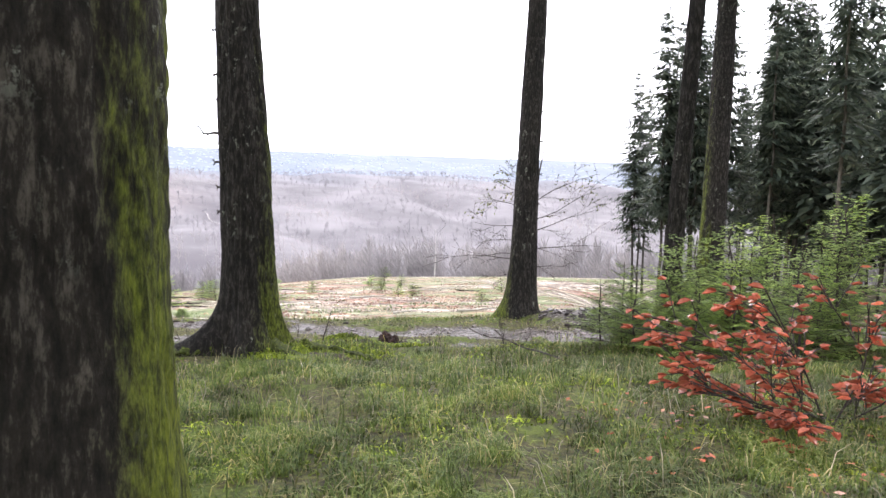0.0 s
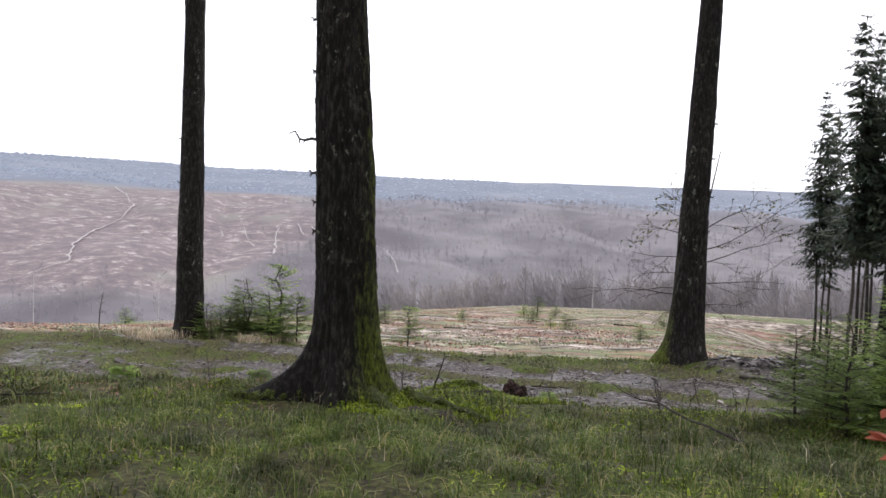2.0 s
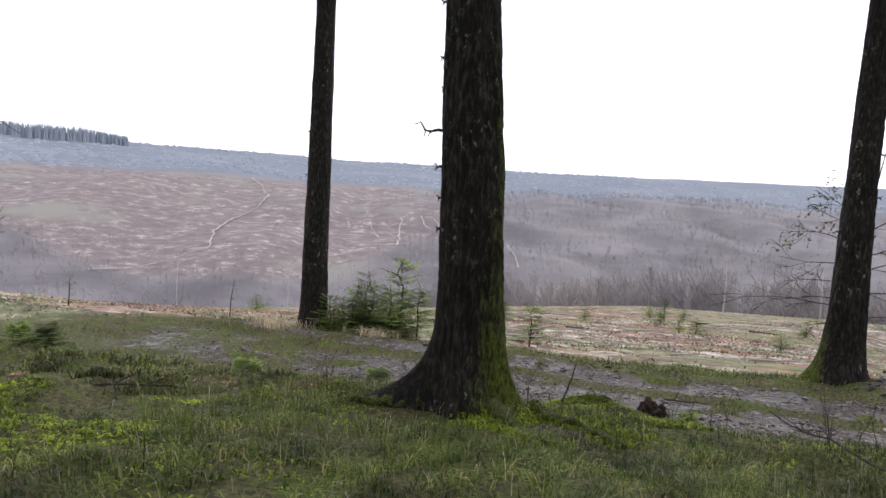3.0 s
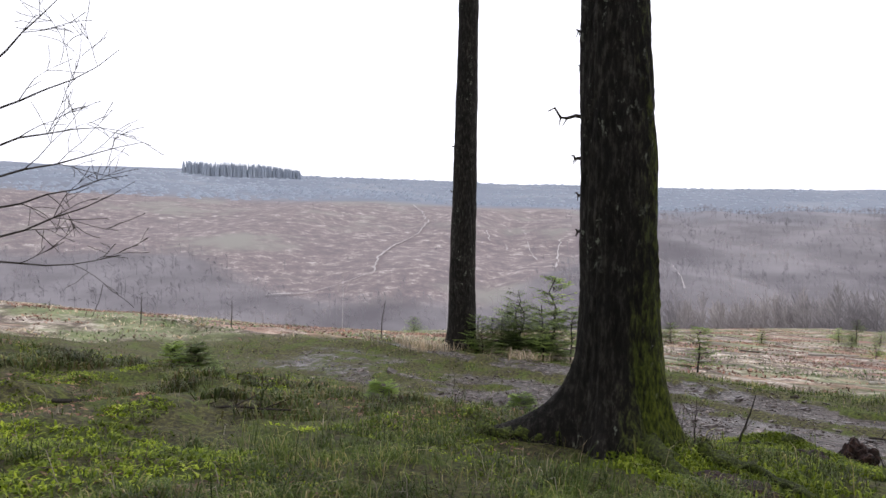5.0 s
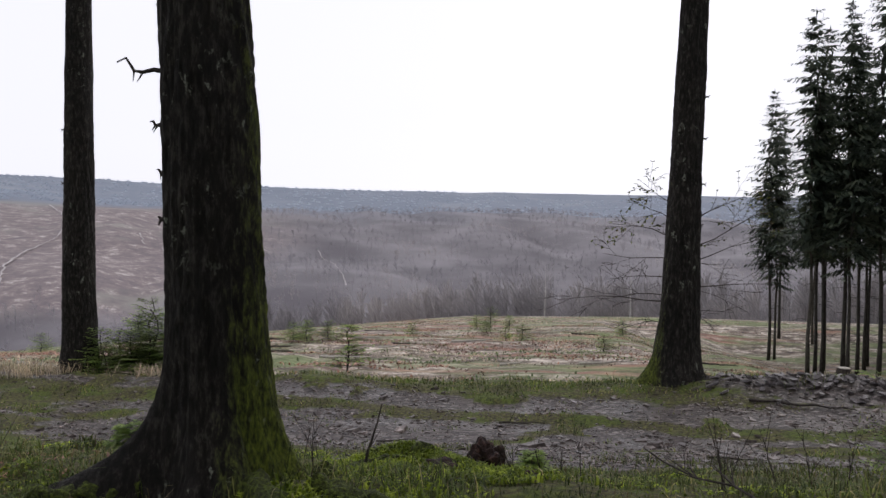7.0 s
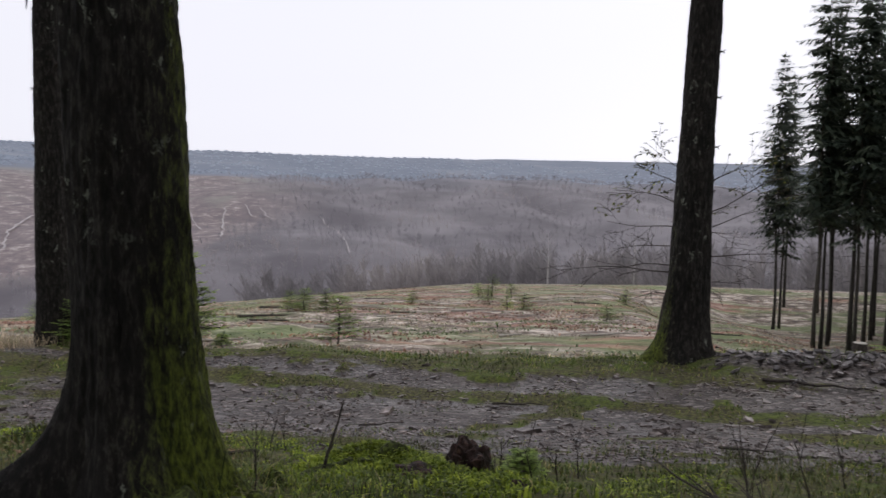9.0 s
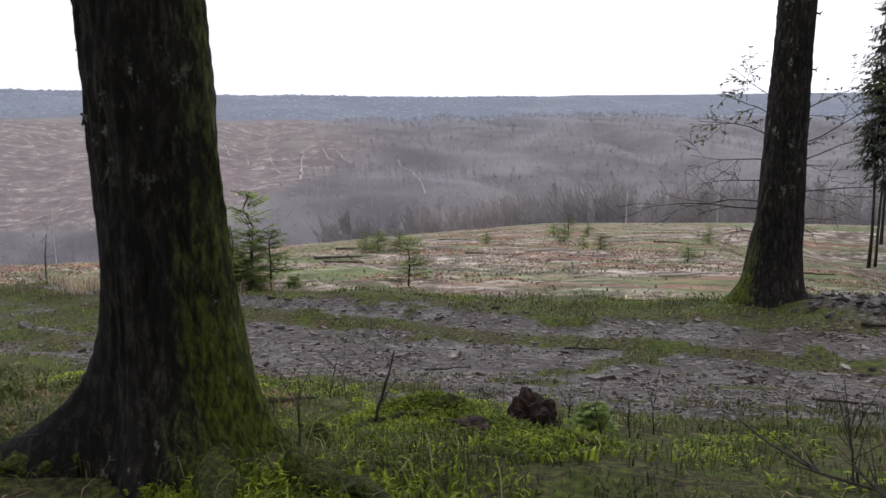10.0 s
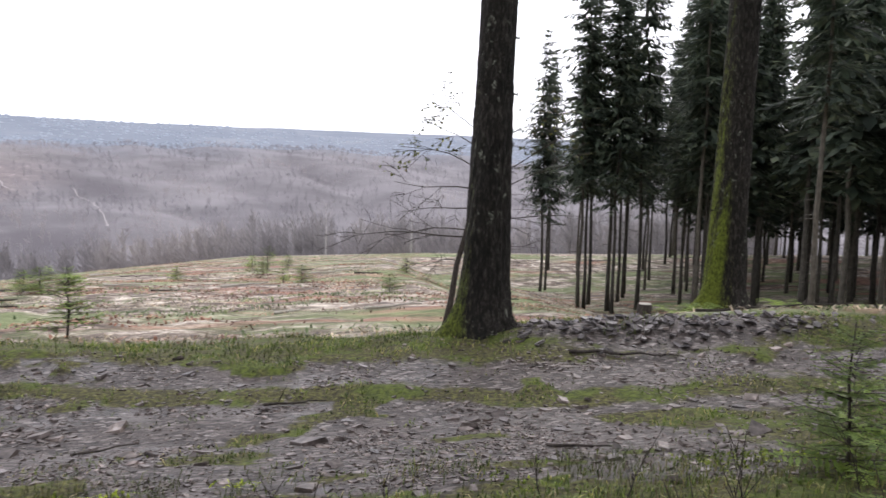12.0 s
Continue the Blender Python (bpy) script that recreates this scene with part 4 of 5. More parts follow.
# ---- young spruces ----
def young_spruce(seed, tall, reach, label, bare=0.1, dense=1.0):
    """A sapling: stem, whorled branches as one mesh, needle sprays as another."""
    r = random.Random(seed)
    stem, green = Soup(), Soup()
    pts = [(r.uniform(-0.015, 0.015) * k, r.uniform(-0.015, 0.015) * k, tall * k / 6 - 0.05) for k in range(7)]
    stem.tube(pts, [0.012 * tall * (1 - 0.9 * k / 6) + 0.004 for k in range(7)], 6)
    h = tall * bare
    up = Vector((0, 0, 1))
    while h < tall * 0.95:
        f = h / tall
        for a in range(6):
            ang = r.uniform(0, 6.28)
            out = Vector((math.cos(ang), math.sin(ang), 0))
            ln = reach * (1 - f) ** 0.8 * r.uniform(0.6, 1.1) + 0.05
            base = Vector((0, 0, h + r.uniform(-0.04, 0.04)))
            tip = base + out * ln + up * ln * (0.12 + 0.5 * f - 0.15 * r.random())
            stem.tube([base, tip], [0.004 + 0.004 * ln, 0.0015], 3, False)
            side = Vector((-math.sin(ang), math.cos(ang), 0))
            n = max(3, int(ln / 0.075 * dense))
            for k in range(1, n + 1):
                p = base.lerp(tip, k / n)
                for sg in (-1, 1):
                    tl = (0.28 * ln * (1.15 - k / n) + 0.06) * r.uniform(0.7, 1.2)
                    way = (side * sg + out * r.uniform(0.5, 1.0) + up * r.uniform(-0.3, 0.15)).normalized()
                    end = p + way * tl
                    stem.add((p, p + up * 0.003, end), ((0, 1, 2),))
                    m = max(3, int(tl / 0.032))
                    for j in range(m):
                        q = p.lerp(end, (j + 0.5) / m)
                        for sg2 in (-1, 1):
                            w2 = (way * 0.7 + way.cross(up) * sg2 * 0.7 + up * r.uniform(-0.1, 0.5)).normalized()
                            green.add((q - way * 0.011, q + way * 0.011, q + w2 * 0.034), ((0, 1, 2),))
                    green.leaf(p, way, way.cross(up).normalized(), tl * 1.05, 0.048)
        h += tall * 0.085 * r.uniform(0.8, 1.25)
    tree = thing("young_spruce", pose(0, 0, -500), label, "young tree")
    part("stem", stem.mesh("stem", DEADWOOD), tree, "thin dark brown stem and twigs")
    part("needles", green.mesh("needles", YOUNG_NEEDLES), tree)
    return tree


SAPLINGS = [young_spruce(201, 1.9, 0.85, "bushy green young spruce among the saplings"), young_spruce(202, 1.5, 0.8, "bushy green young spruce among the saplings"),
            young_spruce(203, 1.2, 0.55, "small sparse green spruce sapling", 0.2, 0.7), young_spruce(204, 0.55, 0.22, "tiny green spruce seedling in the moss", 0.3, 0.5)]


def sapling(kind, x, y, scale, turn, label="", wide=1.0, sink=0.0):
    z = float(floor_z(x, y)) - sink
    ob = copy_thing(SAPLINGS[kind], pose(x, y, z, 0, 0, turn) @ Matrix.Diagonal((scale * wide, scale * wide, scale, 1)))
    if label:
        ob["label"] = label
    return ob


for k, (x, y, kind, sc) in enumerate(((3.3, 12.8, 1, 0.72), (2.25, 10.2, 1, 0.62), (2.55, 9.6, 1, 0.75), (2.6, 10.5, 0, 0.62), (3.1, 9.0, 1, 0.7), (3.3, 10.4, 0, 0.85), (3.9, 10.2, 0, 0.9), (4.1, 8.6, 1, 0.9), (5.0, 9.6, 0, 1.0), (3.5, 11.4, 0, 0.9), (4.5, 12.0, 0, 1.05), (5.2, 12.3, 0, 1.1), (2.95, 11.6, 1, 0.75), (3.4, 10.9, 0, 0.8), (3.9, 11.6, 0, 1.0), (4.3, 10.4, 1, 1.1), (4.9, 11.4, 0, 1.1), (3.1, 10.1, 1, 0.7), (3.7, 9.4, 1, 0.85),
                                      (4.6, 9.2, 0, 0.9), (5.4, 10.2, 0, 1.1), (5.9, 11.6, 0, 1.2), (6.6, 10.4, 0, 1.15), (5.6, 8.8, 1, 1.1), (2.75, 10.9, 2, 0.7), (4.2, 12.2, 0, 0.95))):
    tagged(sapling(kind, x, y, sc, 47 * k), group="young spruces beside the path")
for k, (x, y, kind, sc, wide) in enumerate(((-9.2, 22.3, 2, 2.1, 1.05), (-8.3, 21.6, 2, 1.25, 1.2), (-9.9, 21.6, 0, 1.0, 1.4), (-9.4, 20.9, 1, 1.1, 1.5), (-8.8, 20.8, 1, 1.05, 1.45), (-10.1, 20.6, 1, 0.75, 1.4), (-8.9, 21.8, 0, 0.8, 1.1), (-9.7, 20.5, 1, 0.8, 1.2), (-9.2, 20.4, 1, 0.7, 1.2), (-8.5, 20.9, 1, 0.6, 1.2), (-9.9, 21.1, 0, 0.8, 1.1), (-10.15, 20.0, 1, 0.75, 1.3), (-9.85, 19.75, 1, 0.55, 1.4), (-8.4, 20.3, 1, 0.7, 1.4))):
    tagged(sapling(kind, x, y, sc, 61 * k, "green young spruce beside the trunk at the field edge", wide), group="young spruces at the field edge")
sapling(2, -5.35, 22.7, 1.15, 20, "sparse spruce sapling at the edge of the felled field", 1.25)
for k, (x, y, sc) in enumerate(((-6.8, 12.2, 1.0), (-5.0, 13.1, 0.9), (-3.9, 12.6, 0.8), (-0.3, 11.75, 0.6), (-11.2, 12.2, 1.3), (-12.4, 12.6, 1.1), (-9.6, 11.4, 0.8), (-7.5, 21.2, 0.8))):
    tagged(sapling(3, x, y, sc * 0.8, 33 * k, "", 1.6), group="spruce seedlings")
for k, (x, y, kind, sc) in enumerate(((-6.4, 66, 0, 1.0), (-7.4, 65, 1, 0.8), (-4.9, 67, 1, 0.8), (-5.5, 55, 1, 0.6), (-2.6, 47, 1, 0.7), (-3.6, 48, 1, 0.6), (-13, 44, 1, 0.8), (-14, 43.4, 1, 0.9), (-15, 44, 1, 0.8), (1.5, 38, 1, 0.6), (-33, 47, 1, 0.9), (-10, 52, 1, 0.6), (3.5, 55, 1, 0.7), (-20, 60, 1, 0.7))):
    tagged(sapling(kind, x, y, sc, 71 * k, "low green young spruce on the felled field", 1.5), group="regrowth on the felled field")
for t in SAPLINGS:
    for o in (*t.children_recursive, t):
        bpy.data.objects.remove(o)


# ---- beech sapling with copper leaves ----
def branching(s, p, way, length, r, rnd, depth, tips, wander=0.25, fork=3, droop=0.0):
    """A crooked bare branch with forks; collects tips as (place, direction)."""
    pts, rad, w = [Vector(p)], [r], Vector(way).normalized()
    n = 5
    for k in range(1, n + 1):
        w = (w + Vector((rnd.uniform(-1, 1), rnd.uniform(-1, 1), rnd.uniform(-1, 1) - droop)) * wander).normalized()
        pts.append(pts[-1] + w * (length / n))
        rad.append(max(0.0048, r * (1 - 0.8 * k / n)))
    s.tube(pts, rad, 5 if depth > 1 else 3, False)
    tips.append((pts[-1], w))
    if depth > 0:
        for k in range(fork):
            j = rnd.randint(1, n - 1)
            side = Vector((rnd.uniform(-1, 1), rnd.uniform(-1, 1), rnd.uniform(-0.4, 0.6))).normalized()
            branching(s, pts[j], (pts[j + 1] - pts[j]).normalized() * 1.0 + side * 0.9, length * rnd.uniform(0.35, 0.6), rad[j] * 0.6, rnd, depth - 1, tips, wander, fork, droop)
    else:
        tips.extend((pts[k], w) for k in (2, 3))


def beech_leaf(name):
    bm = bmesh.new()
    mid = [bm.verts.new((t * 0.07, 0, -0.006 * math.sin(t * 3))) for t in (0, 0.3, 0.65, 1.0)]
    left = [bm.verts.new((t * 0.07, 0.021 * k, 0.008)) for t, k in ((0.3, 1.0), (0.65, 0.85))]
    right = [bm.verts.new((t * 0.07, -0.021 * k, 0.01)) for t, k in ((0.3, 1.0), (0.65, 0.85))]
    for side in (left, right):
        a = ((mid[0], mid[1], side[0]), (mid[1], mid[2], side[1], side[0]), (mid[2], mid[3], side[1]))
        for face in a:
            bm.faces.new(face if side is left else face[::-1])
    me = bpy.data.meshes.new(name)
    bm.to_mesh(me)
    bm.free()
    me.materials.append(COPPER_LEAF)
    return me


COPPER_LEAF = surface("copper_leaf", [(0, (0.36, 0.07, 0.04)), (1, (0.62, 0.2, 0.12))], 30, 0.2, 0.2, 0.002, None, "object", 0.0, 0.25)
BEECH_LEAF = beech_leaf("leaf")
rnd = random.Random(13)
bx, by = 2.9, 5.5
beech = thing("beech_sapling", pose(bx, by, float(floor_z(bx, by))), "young beech sapling with copper red winter leaves", "young tree")
wood, tips = Soup(), []
for way, ln, z0 in (((-0.8, -0.1, 0.55), 1.25, 0.1), ((-0.7, 0.25, 0.8), 1.3, 0.15), ((-0.3, -0.2, 1.0), 1.3, 0.1), ((-0.9, 0.1, 0.28), 1.1, 0.2), ((0.3, 0.2, 1.0), 1.3, 0.1), ((-0.5, -0.5, 0.5), 0.9, 0.2), ((0.6, -0.2, 0.7), 1.1, 0.1)):
    branching(wood, (0, 0, z0 - 0.15), (way[0] * 1.2, way[1], way[2] * 0.72), ln * 0.86, 0.009, rnd, 2, tips, 0.16, 5)
part("stem", wood.mesh("stem", DEADWOOD), beech, "thin grey brown stems")
rnd.shuffle(tips)
for p, w in (tips + tips)[:820]:
    yaw = math.degrees(math.atan2(w.y, w.x)) + rnd.uniform(-50, 50)
    k = rnd.uniform(1.0, 1.65)
    part("leaf", BEECH_LEAF, beech, "", pose(p.x, p.y, p.z, rnd.uniform(-25, 25), rnd.uniform(-15, 20), yaw) @ Matrix.Diagonal((k, k, k, 1)))
px, py = scatter(420, 1.2, 3.6, 3.8, 6.2, lambda x, y: 0.25 + 0 * x, 19)
fallen = Soup()
for x, y in zip(px, py):
    a = rnd.uniform(0, 6.28)
    fallen.leaf((x, y, float(floor_z(x, y)) + rnd.uniform(0.02, 0.09)), (math.cos(a), math.sin(a), rnd.uniform(-0.2, 0.3)), (-math.sin(a), math.cos(a), 0.2), 0.06, 0.035)
stuff("fallen_leaves", fallen.mesh("fallen_leaves", COPPER), "orange red fallen beech leaves in the grass", "leaves")


# ---- bare small trees ----
def bare_beech(x, y, lean, trunk_r, tall, branches, seed, label, leafy):
    r = random.Random(seed)
    z = float(floor_z(x, y))
    tree = thing("bare_beech", pose(x, y, z), label, "tree")
    s, tips = Soup(), []
    axis = [(lean[0] * k / 8 * tall + r.uniform(-0.03, 0.03), lean[1] * k / 8 * tall, tall * k / 8 - 0.15) for k in range(9)]
    s.tube(axis, [trunk_r * (1 - 0.85 * k / 8) for k in range(9)], 8)
    part("trunk", s.mesh("trunk", DEADWOOD, True), tree)
    for h, way, ln in branches:
        b = Soup()
        own = []
        branching(b, (lean[0] * h, lean[1] * h, h - 0.15), way, ln, 0.009 + 0.004 * ln, r, 2, own, 0.2, 4, 0.15)
        part("branch", b.mesh("branch", DEADWOOD), tree)
        tips += own
    if leafy:
        g = Soup()
        for p, w in tips:
            if p.z > leafy and r.random() < 0.8:
                for k in range(3):
                    way = (w + Vector((r.uniform(-1, 1), r.uniform(-1, 1), -0.5))).normalized()
                    g.leaf(p, way, way.cross(Vector((0.3, 0.2, 1))).normalized(), 0.085, 0.045)
        part("leaves", g.mesh("leaves", HEATH), tree, "few withered leaves on the twigs")
    return tree


bare_beech(1.86, 23.4, (0.19, 0.02), 0.075, 6.0,
           [(2.1, (-1, 0, 0.02), 2.6), (2.25, (-1, 0.1, 0.12), 1.7), (2.7, (-1, 0, 0.2), 1.5), (3.1, (-1, 0.2, 0.15), 1.7), (3.5, (-0.9, -0.1, 0.5), 1.7), (3.9, (-0.8, 0.1, 0.5), 1.5), (4.2, (-0.9, -0.2, 0.3), 1.4),
            (2.4, (1, 0, 0.35), 2.4), (2.9, (1, 0.1, 0.4), 2.3), (3.3, (1, -0.1, 0.25), 2.2), (1.9, (1, 0, 0.05), 1.6), (3.8, (0.7, 0, 0.8), 1.8), (1.6, (-0.8, -0.3, 0.1), 1.1)], 71,
           "small leaning bare beech behind the spruce trunk", 3.2)
bare_beech(-10.6, 8.6, (-0.03, 0.0), 0.08, 7.0,
           [(1.6, (0.6, 0.8, 0.12), 1.6), (1.9, (0.6, 0.8, 0.22), 2.0), (2.3, (0.6, 0.8, 0.15), 1.8), (2.7, (0.6, 0.75, 0.3), 2.1), (3.1, (0.55, 0.8, 0.45), 1.9), (3.6, (0.5, 0.8, 0.7), 1.9), (2.0, (-0.7, 0.3, 0.4), 1.6), (3.0, (-0.5, -0.6, 0.5), 1.6), (4.2, (0.4, 0.6, 0.8), 1.6)], 73,
           "bare leafless young beech beside the mossy bank", 0)

# dead stems standing on the field, and pale birches below it
for k, (x, y, h, label) in enumerate(((-15.5, 22.5, 1.3, "thin dead stem leaning on the felled field"), (-19.2, 19.4, 0.9, "thin dead stem on the felled field"), (-22.5, 18.3, 1.1, "thin dead stem on the felled field"))):
    s = Soup()
    r = random.Random(k)
    s.tube([(0, 0, -0.1), (0.03, 0, h * 0.5), (0.14 if k == 0 else 0.02, 0.02, h)], [0.022, 0.016, 0.006], 6)
    for j in range(6):
        q = r.uniform(0.3, 0.95) * h
        s.tube([(0.03, 0, q), (0.03 + r.uniform(-0.25, 0.25), r.uniform(-0.2, 0.2), q + 0.12)], [0.006, 0.002], 3, False)
    ob = new("dead_stem", s.mesh("dead_stem", DEADWOOD))
    ob.matrix_basis = pose(x, y, float(floor_z(x, y)), 0, 0, 40 * k)
    tagged(ob, label, "dead tree", "dead stems on the field")
for k, (x, y, h) in enumerate(((-58.5, 147.5, 17), (-52, 149, 15), (-3.5, 112, 7.5), (8.5, 113, 7), (-86, 96, 14), (-70, 104, 12))):
    s = Soup()
    r = random.Random(90 + k)
    s.tube([(0, 0, -0.3), (0.1, 0, h * 0.5), (0.05, 0.1, h)], [0.09, 0.06, 0.02], 6)
    tree = thing("birch_tree", pose(x, y, float(floor_z(x, y))), "slender pale birch standing among the bare wood", "tree", "pale birches")
    part("trunk", s.mesh("trunk", BIRCH), tree)
    t = Soup()
    for j in range(40):
        q = r.uniform(0.45, 0.97) * h
        a = r.uniform(0, 6.28)
        t.add(((0.05, 0, q), (math.cos(a) * 1.3, math.sin(a) * 1.3, q + 1.3), (math.cos(a) * 1.35, math.sin(a) * 1.3, q + 1.4)), ((0, 1, 2),))
    part("twigs", t.mesh("twigs", HAZED_BARE_WOOD), tree)


# ---- stumps, sticks and small things ----
def rotten_stump(x, y, r0, tall, seed):
    bm = bmesh.new()
    bmesh.ops.create_icosphere(bm, subdivisions=4, radius=1.0)
    for v in bm.verts:
        c = v.co.copy()
        k = 1 + 0.45 * (noise.noise(c * 1.6 + Vector((seed, 0, 0)))) + 0.22 * noise.noise(c * 4.5 + Vector((0, seed, 0))) + 0.1 * noise.noise(c * 11)
        v.co = Vector((c.x * r0 * k, c.y * r0 * 0.85 * k, max(-0.1, c.z * tall * k * (1.0 - 0.15 * c.x))))
    me = bpy.data.meshes.new("rotten_stump")
    bm.to_mesh(me)
    bm.free()
    me.materials.append(ROTTEN)
    ob = new("rotten_stump", me)
    ob.matrix_basis = pose(x, y, float(floor_z(x, y)), 0, 0, 15)
    return ob


tagged(rotten_stump(-0.66, 11.36, 0.18, 0.25, 6), "dark rotten wood stump on a mossy mound", "stump")
tagged(rotten_stump(-0.95, 10.85, 0.17, 0.07, 8), "lump of dark rotten wood in the moss", "dead wood")
# low dark lump added for the soil hollow between the roots
tagged(rotten_stump(-1.2, 9.3, 0.36, 0.07, 5), "low lump of dark soil beside the mossy roots", "dead wood")
tagged(rotten_stump(-0.25, 10.75, 0.09, 0.06, 12), "small dark lump of rotten wood in the moss", "dead wood")


def stick(name, a, b, r, seed, label, category="branch", twigs=0, sag=0.04, mat=DEADWOOD):
    """A crooked stick from a to b, with side twigs."""
    rr = random.Random(seed)
    a, b = Vector(a), Vector(b)
    s = Soup()
    n = 8
    pts = [a.lerp(b, k / n) - a + Vector((rr.uniform(-sag, sag), rr.uniform(-sag, sag), rr.uniform(-sag, sag) * 0.6)) * (b - a).length * 0.5 for k in range(n + 1)]
    s.tube(pts, [r * (1 - 0.7 * k / n) for k in range(n + 1)], 6)
    for k in range(twigs):
        p = pts[rr.randint(2, n - 1)]
        w = ((b - a).normalized() + Vector((rr.uniform(-1, 1), rr.uniform(-1, 1), rr.uniform(0, 0.9)))).normalized()
        s.tube([p, p + w * rr.uniform(0.1, 0.35)], [r * 0.4, 0.0015], 4, False)
    ob = new(name, s.mesh(name, mat))
    ob.matrix_basis = Matrix.Translation(a)
    return tagged(ob, label, category)


def g(x, y, up=0.0):
    return (x, y, float(floor_z(x, y)) + up)


stick("upright_stick", g(-1.55, 10.7, -0.05), g(-1.4, 10.78, 0.5), 0.014, 1, "thin dark stick standing in the shrubs", "stick", 1, 0.02)
stick("fallen_branch", g(1.6, 8.75, 0.05), g(0.52, 10.5, 0.3), 0.014, 2, "thin bare fallen branch lying in the grass", "branch", 9)
stick("fallen_branch", g(6.6, 21.7, 0.05), g(9.9, 21.3, 0.1), 0.035, 3, "dark fallen branch lying before the mossy roots", "branch", 4)
stick("fallen_branch", g(2.9, 17.9, 0.03), g(4.4, 17.7, 0.05), 0.03, 4, "reddish fallen branch on the slate", "branch", 2)
stick("fallen_branch", g(-1.05, 16.6, 0.03), g(-0.35, 16.75, 0.03), 0.02, 5, "short dark stick on the track", "stick", 1)
stick("fallen_branch", g(1.6, 14.3, 0.02), g(2.2, 14.1, 0.02), 0.018, 6, "short dark stick on the track", "stick", 0)
stick("fallen_branch", g(-2.6, 15.2, 0.02), g(-2.1, 15.6, 0.02), 0.016, 7, "short dark stick on the track", "stick", 0)
stick("fallen_branch", g(-3.3, 11.9, 0.03), g(-2.7, 12.4, 0.05), 0.035, 8, "mossy broken branch behind the tree roots", "branch", 0)
stick("fallen_branch", g(-8.2, 8.2, 0.05), g(-5.2, 9.0, 0.1), 0.03, 9, "dark fallen branch in the moss", "branch", 5)
for k in range(26):
    rr = random.Random(300 + k)
    x, y = rr.uniform(-4.5, 5.5), rr.uniform(9.8, 12.9)
    stick("bare_twig", g(x, y, -0.02), g(x + rr.uniform(-0.12, 0.12), y + rr.uniform(-0.1, 0.1), rr.uniform(0.2, 0.42)), 0.006, k, "thin wiry twig standing in the shrubs", "twig", 5, 0.03)["group"] = "wiry twigs on the bank"
for k in range(34):
    rr = random.Random(400 + k)
    x, y = rr.uniform(-26, 14), rr.uniform(24, 70)
    a = rr.uniform(-0.5, 0.5)
    ln = rr.uniform(0.8, 2.6)
    stick("felled_log", g(x, y, 0.08), g(x + math.cos(a) * ln, y + math.sin(a) * ln, 0.1), rr.uniform(0.04, 0.09), k, "weathered branch lying on the felled field", "log", 2, 0.03, FRESH_CUT if k % 3 else DEADWOOD)["group"] = "felled branches on the field"

cut = thing("tree_stump", pose(*g(5.9, 22.6)), "small sawn tree stump with pale top", "stump")
s = Soup()
s.tube([(0, 0, -0.1), (0, 0, 0.1), (0.01, 0, 0.28)], [0.2, 0.15, 0.14], 14)
part("stump_body", s.mesh("stump_body", DEADWOOD), cut)
s = Soup()
s.tube([(0.01, 0, 0.276), (0.01, 0, 0.292)], [0.135, 0.13], 14)
part("cut_face", s.mesh("cut_face", FRESH_CUT), cut, "pale weathered cut face")


def fern(x, y, size, seed):
    """A fern: a handful of arching fronds with paired leaflets."""
    r = random.Random(seed)
    plant_ob = thing("fern", pose(*g(x, y)), "pale green fern at the foot of the mossy trunk", "fern", "ferns by the trunk")
    for k in range(9):
        s = Soup()
        a = k * 0.7 + r.uniform(-0.2, 0.2)
        out = Vector((math.cos(a), math.sin(a), 0))
        side = Vector((-math.sin(a), math.cos(a), 0))
        ln = size * r.uniform(0.8, 1.15)
        pts = [out * ln * t + Vector((0, 0, ln * (1.0 * t - 0.75 * t * t))) for t in [j / 14 for j in range(15)]]
        s.tube(pts, [0.005 * (1 - 0.06 * j) for j in range(15)], 3, False)
        for j in range(2, 15):
            for sg in (-1, 1):
                s.leaf(pts[j], (side * sg + out * 0.35).normalized(), out, ln * 0.26 * (1.1 - j / 15) + 0.02, 0.045)
        part("frond", s.mesh("frond", YOUNG_NEEDLES), plant_ob)


for k, (x, y, sz) in enumerate(((6.9, 23.3, 0.6), (7.25, 22.9, 0.5), (9.3, 23.1, 0.55), (9.7, 23.6, 0.6))):
    fern(x, y, sz, 500 + k)


# ---- pale track and gullies on the far slope ----
def slope_place(az, s):
    a = radians(az)
    r = (s + 11.25) / (math.cos(a) + 0.75 * math.sin(a))
    return Vector((-r * math.sin(a), r * math.cos(a), 0))


PALE_EARTH = surface("pale_earth", [(0, (0.34, 0.31, 0.3)), (1, (0.52, 0.49, 0.48))], 0.1, 0.9, 0.0)


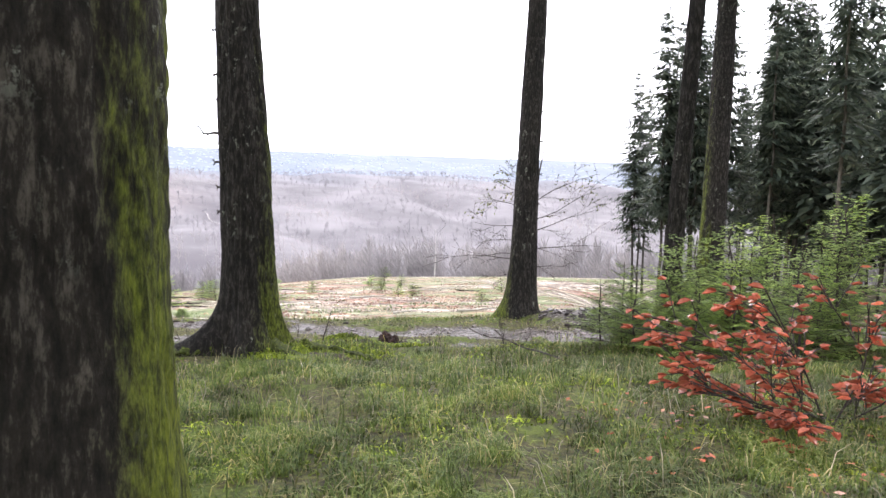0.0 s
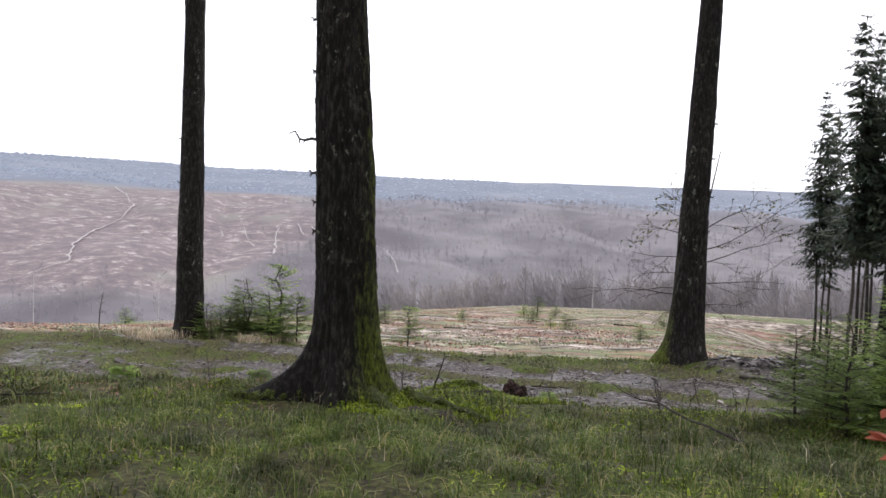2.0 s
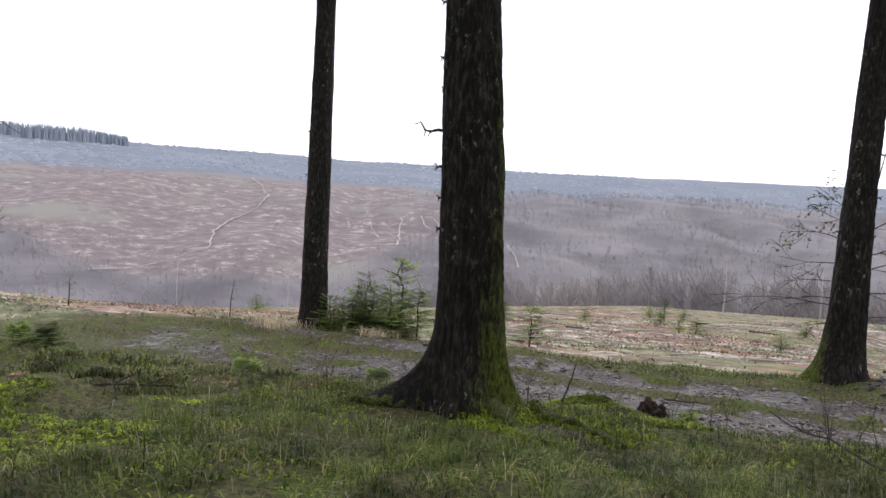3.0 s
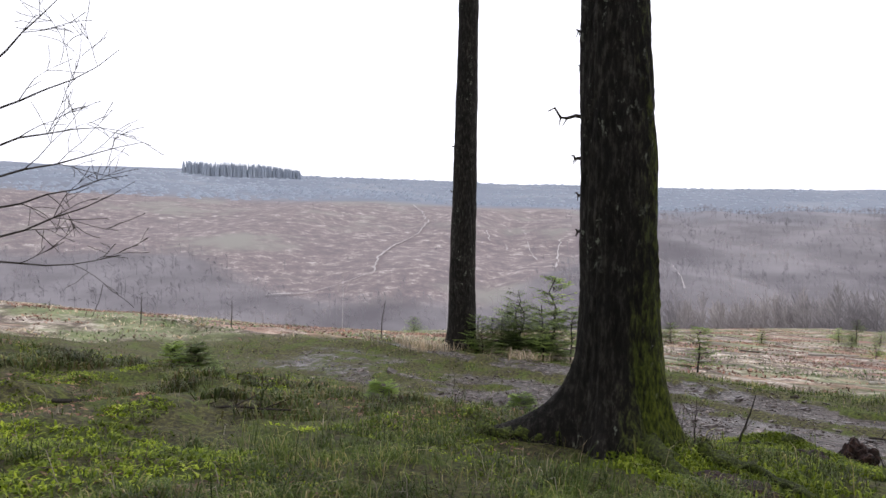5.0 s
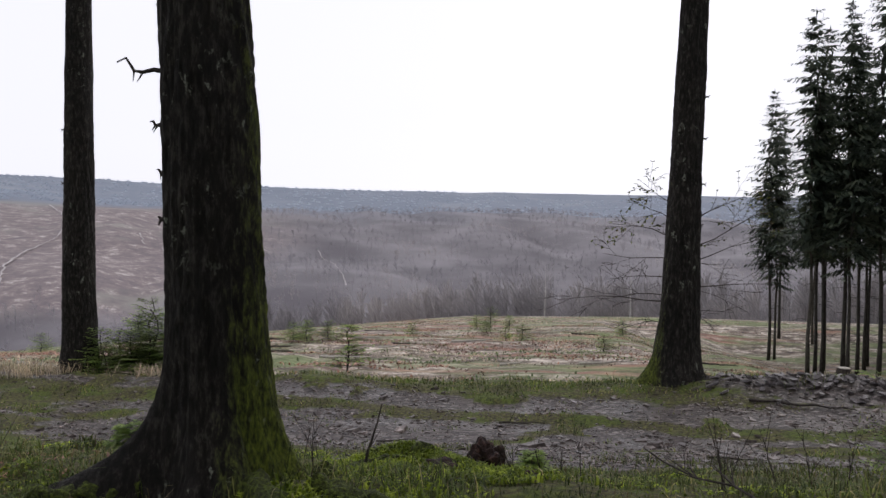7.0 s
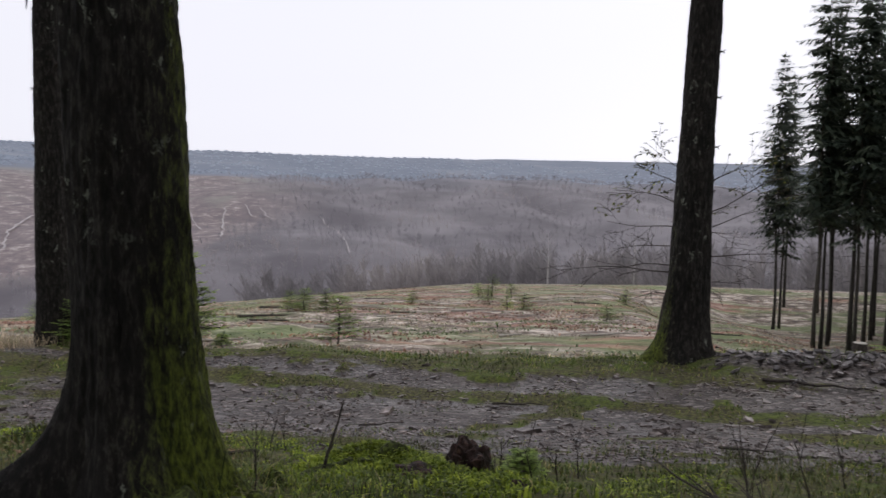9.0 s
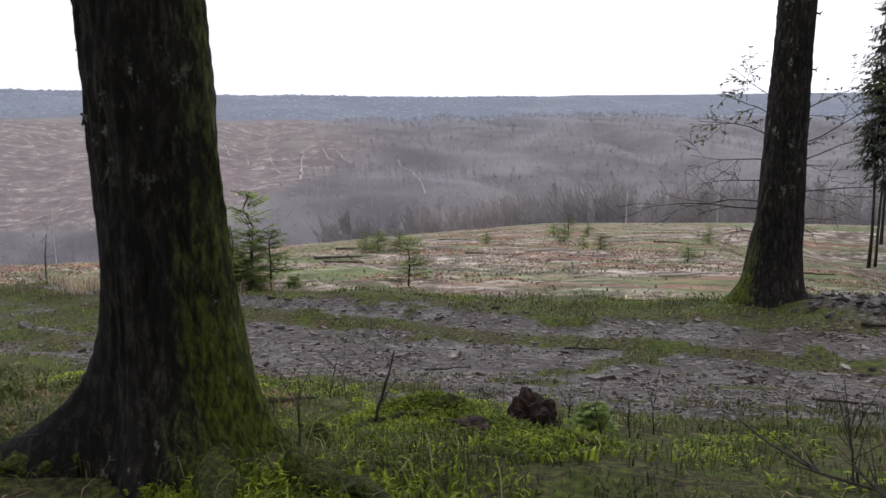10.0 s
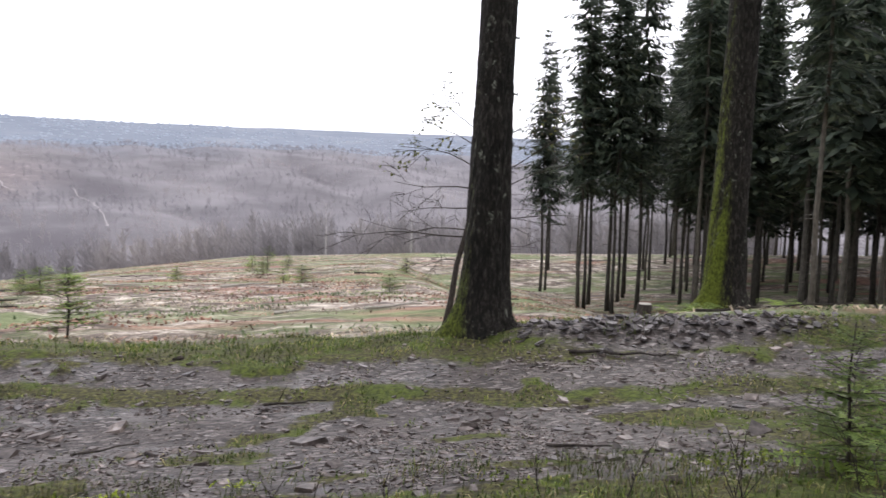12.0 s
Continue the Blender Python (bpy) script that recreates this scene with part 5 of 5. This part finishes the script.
def far_path(name, line, width, label):
    """A ribbon along (azimuth, valley distance) pairs, laid on the slope."""
    s = Soup()
    pts = []
    for (a0, s0), (a1, s1) in zip(line, line[1:]):
        pts += [slope_place(a0 + (a1 - a0) * k / 8 + 0.25 * noise.noise((s0 * 0.05 + k * 0.9, a0, 3.0)), s0 + (s1 - s0) * k / 8) for k in range(8)]
    pts.append(slope_place(*line[-1]))
    verts = []
    for i, p in enumerate(pts):
        way = (pts[min(i + 1, len(pts) - 1)] - pts[max(i - 1, 0)]).normalized()
        side = Vector((-way.y, way.x, 0)) * width * (0.6 + 0.8 * noise.noise(p * 0.03)) / 2
        for q in (p - side, p + side):
            verts.append((q.x, q.y, float(height(q.x, q.y)) + 1.3))
    s.add(verts, [(2 * i, 2 * i + 1, 2 * i + 3, 2 * i + 2) for i in range(len(pts) - 1)])
    return tagged(new(name, s.mesh(name, PALE_EARTH)), label, "path", kind="structure")


far_path("road", [(48.5, 548), (44.9, 565), (43.2, 573), (41.4, 588), (40.4, 594), (40.1, 670), (38.8, 753), (37.1, 804), (36.4, 881), (36.8, 1012), (37.6, 1120)], 1.9, "pale forest track winding up the felled slope")
for line, wide in (([(26.4, 597), (26.3, 716), (26.2, 750)], 2.2), ([(31.5, 767), (31.8, 813)], 2.0), ([(27.9, 658), (28.6, 744), (29.0, 817)], 1.8), ([(24.3, 719), (24.8, 757)], 1.8), ([(23.1, 711), (23.7, 744)], 1.6), ([(30.2, 730), (30.4, 765)], 1.4)):
    far_path("trim", line, 0.65 * wide, "pale eroded gully on the felled slope")
far_path("road", [(17.0, 501), (18.3, 649), (19.3, 711)], 1.0, "faint pale path on the wooded slope")


# ---- mossy root lumps between the tree and the stump ----
MOSS_LUMP = surface("mossy_root", [(0, (0.018, 0.017, 0.009)), (0.5, (0.06, 0.075, 0.014)), (1, (0.17, 0.22, 0.03))], 40, 0.9, 1.0, 0.03, None, "", 0.6)


def mossy_root(points, radii, seed, label):
    """A knobbly root along points, half sunk, under moss."""
    s = Soup()
    n = len(points)
    k_all = 26
    pts, rad = [], []
    for k in range(k_all + 1):
        f = k / k_all * (n - 1)
        i = min(int(f), n - 2)
        p = Vector(points[i]).lerp(Vector(points[i + 1]), f - i)
        p.z = float(floor_z(p.x, p.y)) + 0.02
        pts.append(p)
        rad.append((radii[i] + (radii[i + 1] - radii[i]) * (f - i)) * (1 + 0.3 * noise.noise(p * 6)))
    s.tube(pts, rad, 18)
    s.v = [tuple(Vector(v) + Vector((noise.noise(Vector(v) * 9 + Vector((seed, 0, 0))), noise.noise(Vector(v) * 9 + Vector((0, seed, 5))), noise.noise(Vector(v) * 9 + Vector((9, 0, seed))))) * 0.06) for v in s.v]
    return tagged(new("mossy_root", s.mesh("mossy_root", MOSS_LUMP, True)), label, "root", "roots of the mossy spruce")


mossy_root([(-2.0, 9.75, 0), (-1.65, 9.3, 0), (-1.2, 8.8, 0)], [0.09, 0.09, 0.04], 1, "moss covered surface root running from the trunk")
mossy_root([(-1.55, 9.75, 0), (-1.15, 9.65, 0), (-0.65, 9.35, 0)], [0.08, 0.08, 0.04], 2, "moss covered surface root running from the trunk")
mossy_root([(-1.75, 10.35, 0), (-1.4, 10.9, 0), (-0.95, 11.3, 0)], [0.05, 0.06, 0.06], 3, "mossy mound of roots leading to the stump")
mossy_root([(-2.75, 9.7, 0), (-3.25, 9.55, 0), (-3.65, 9.5, 0)], [0.09, 0.06, 0.03], 4, "moss covered surface root spreading over the bank")
for k, (cx, cy, r0, count) in enumerate(((-1.75, 9.4, 0.22, 1100), (-1.35, 9.0, 0.2, 900), (-1.0, 9.55, 0.25, 1200), (-1.25, 11.1, 0.34, 3000), (-0.98, 11.28, 0.26, 2400), (-1.5, 10.7, 0.25, 1200), (-0.55, 10.75, 0.3, 1300))):
    gg = np.random.default_rng(700 + k)
    px, py = gg.normal(cx, r0 * 0.8, count), gg.normal(cy, r0 * 0.6, count)
    stuff("moss_tufts", blade_mesh("moss_tufts", px, py, 0.06, 0.02, 0.9, MOSS_BRIGHT, 710 + k, 0.03), "bright moss tufts on the roots", "moss")
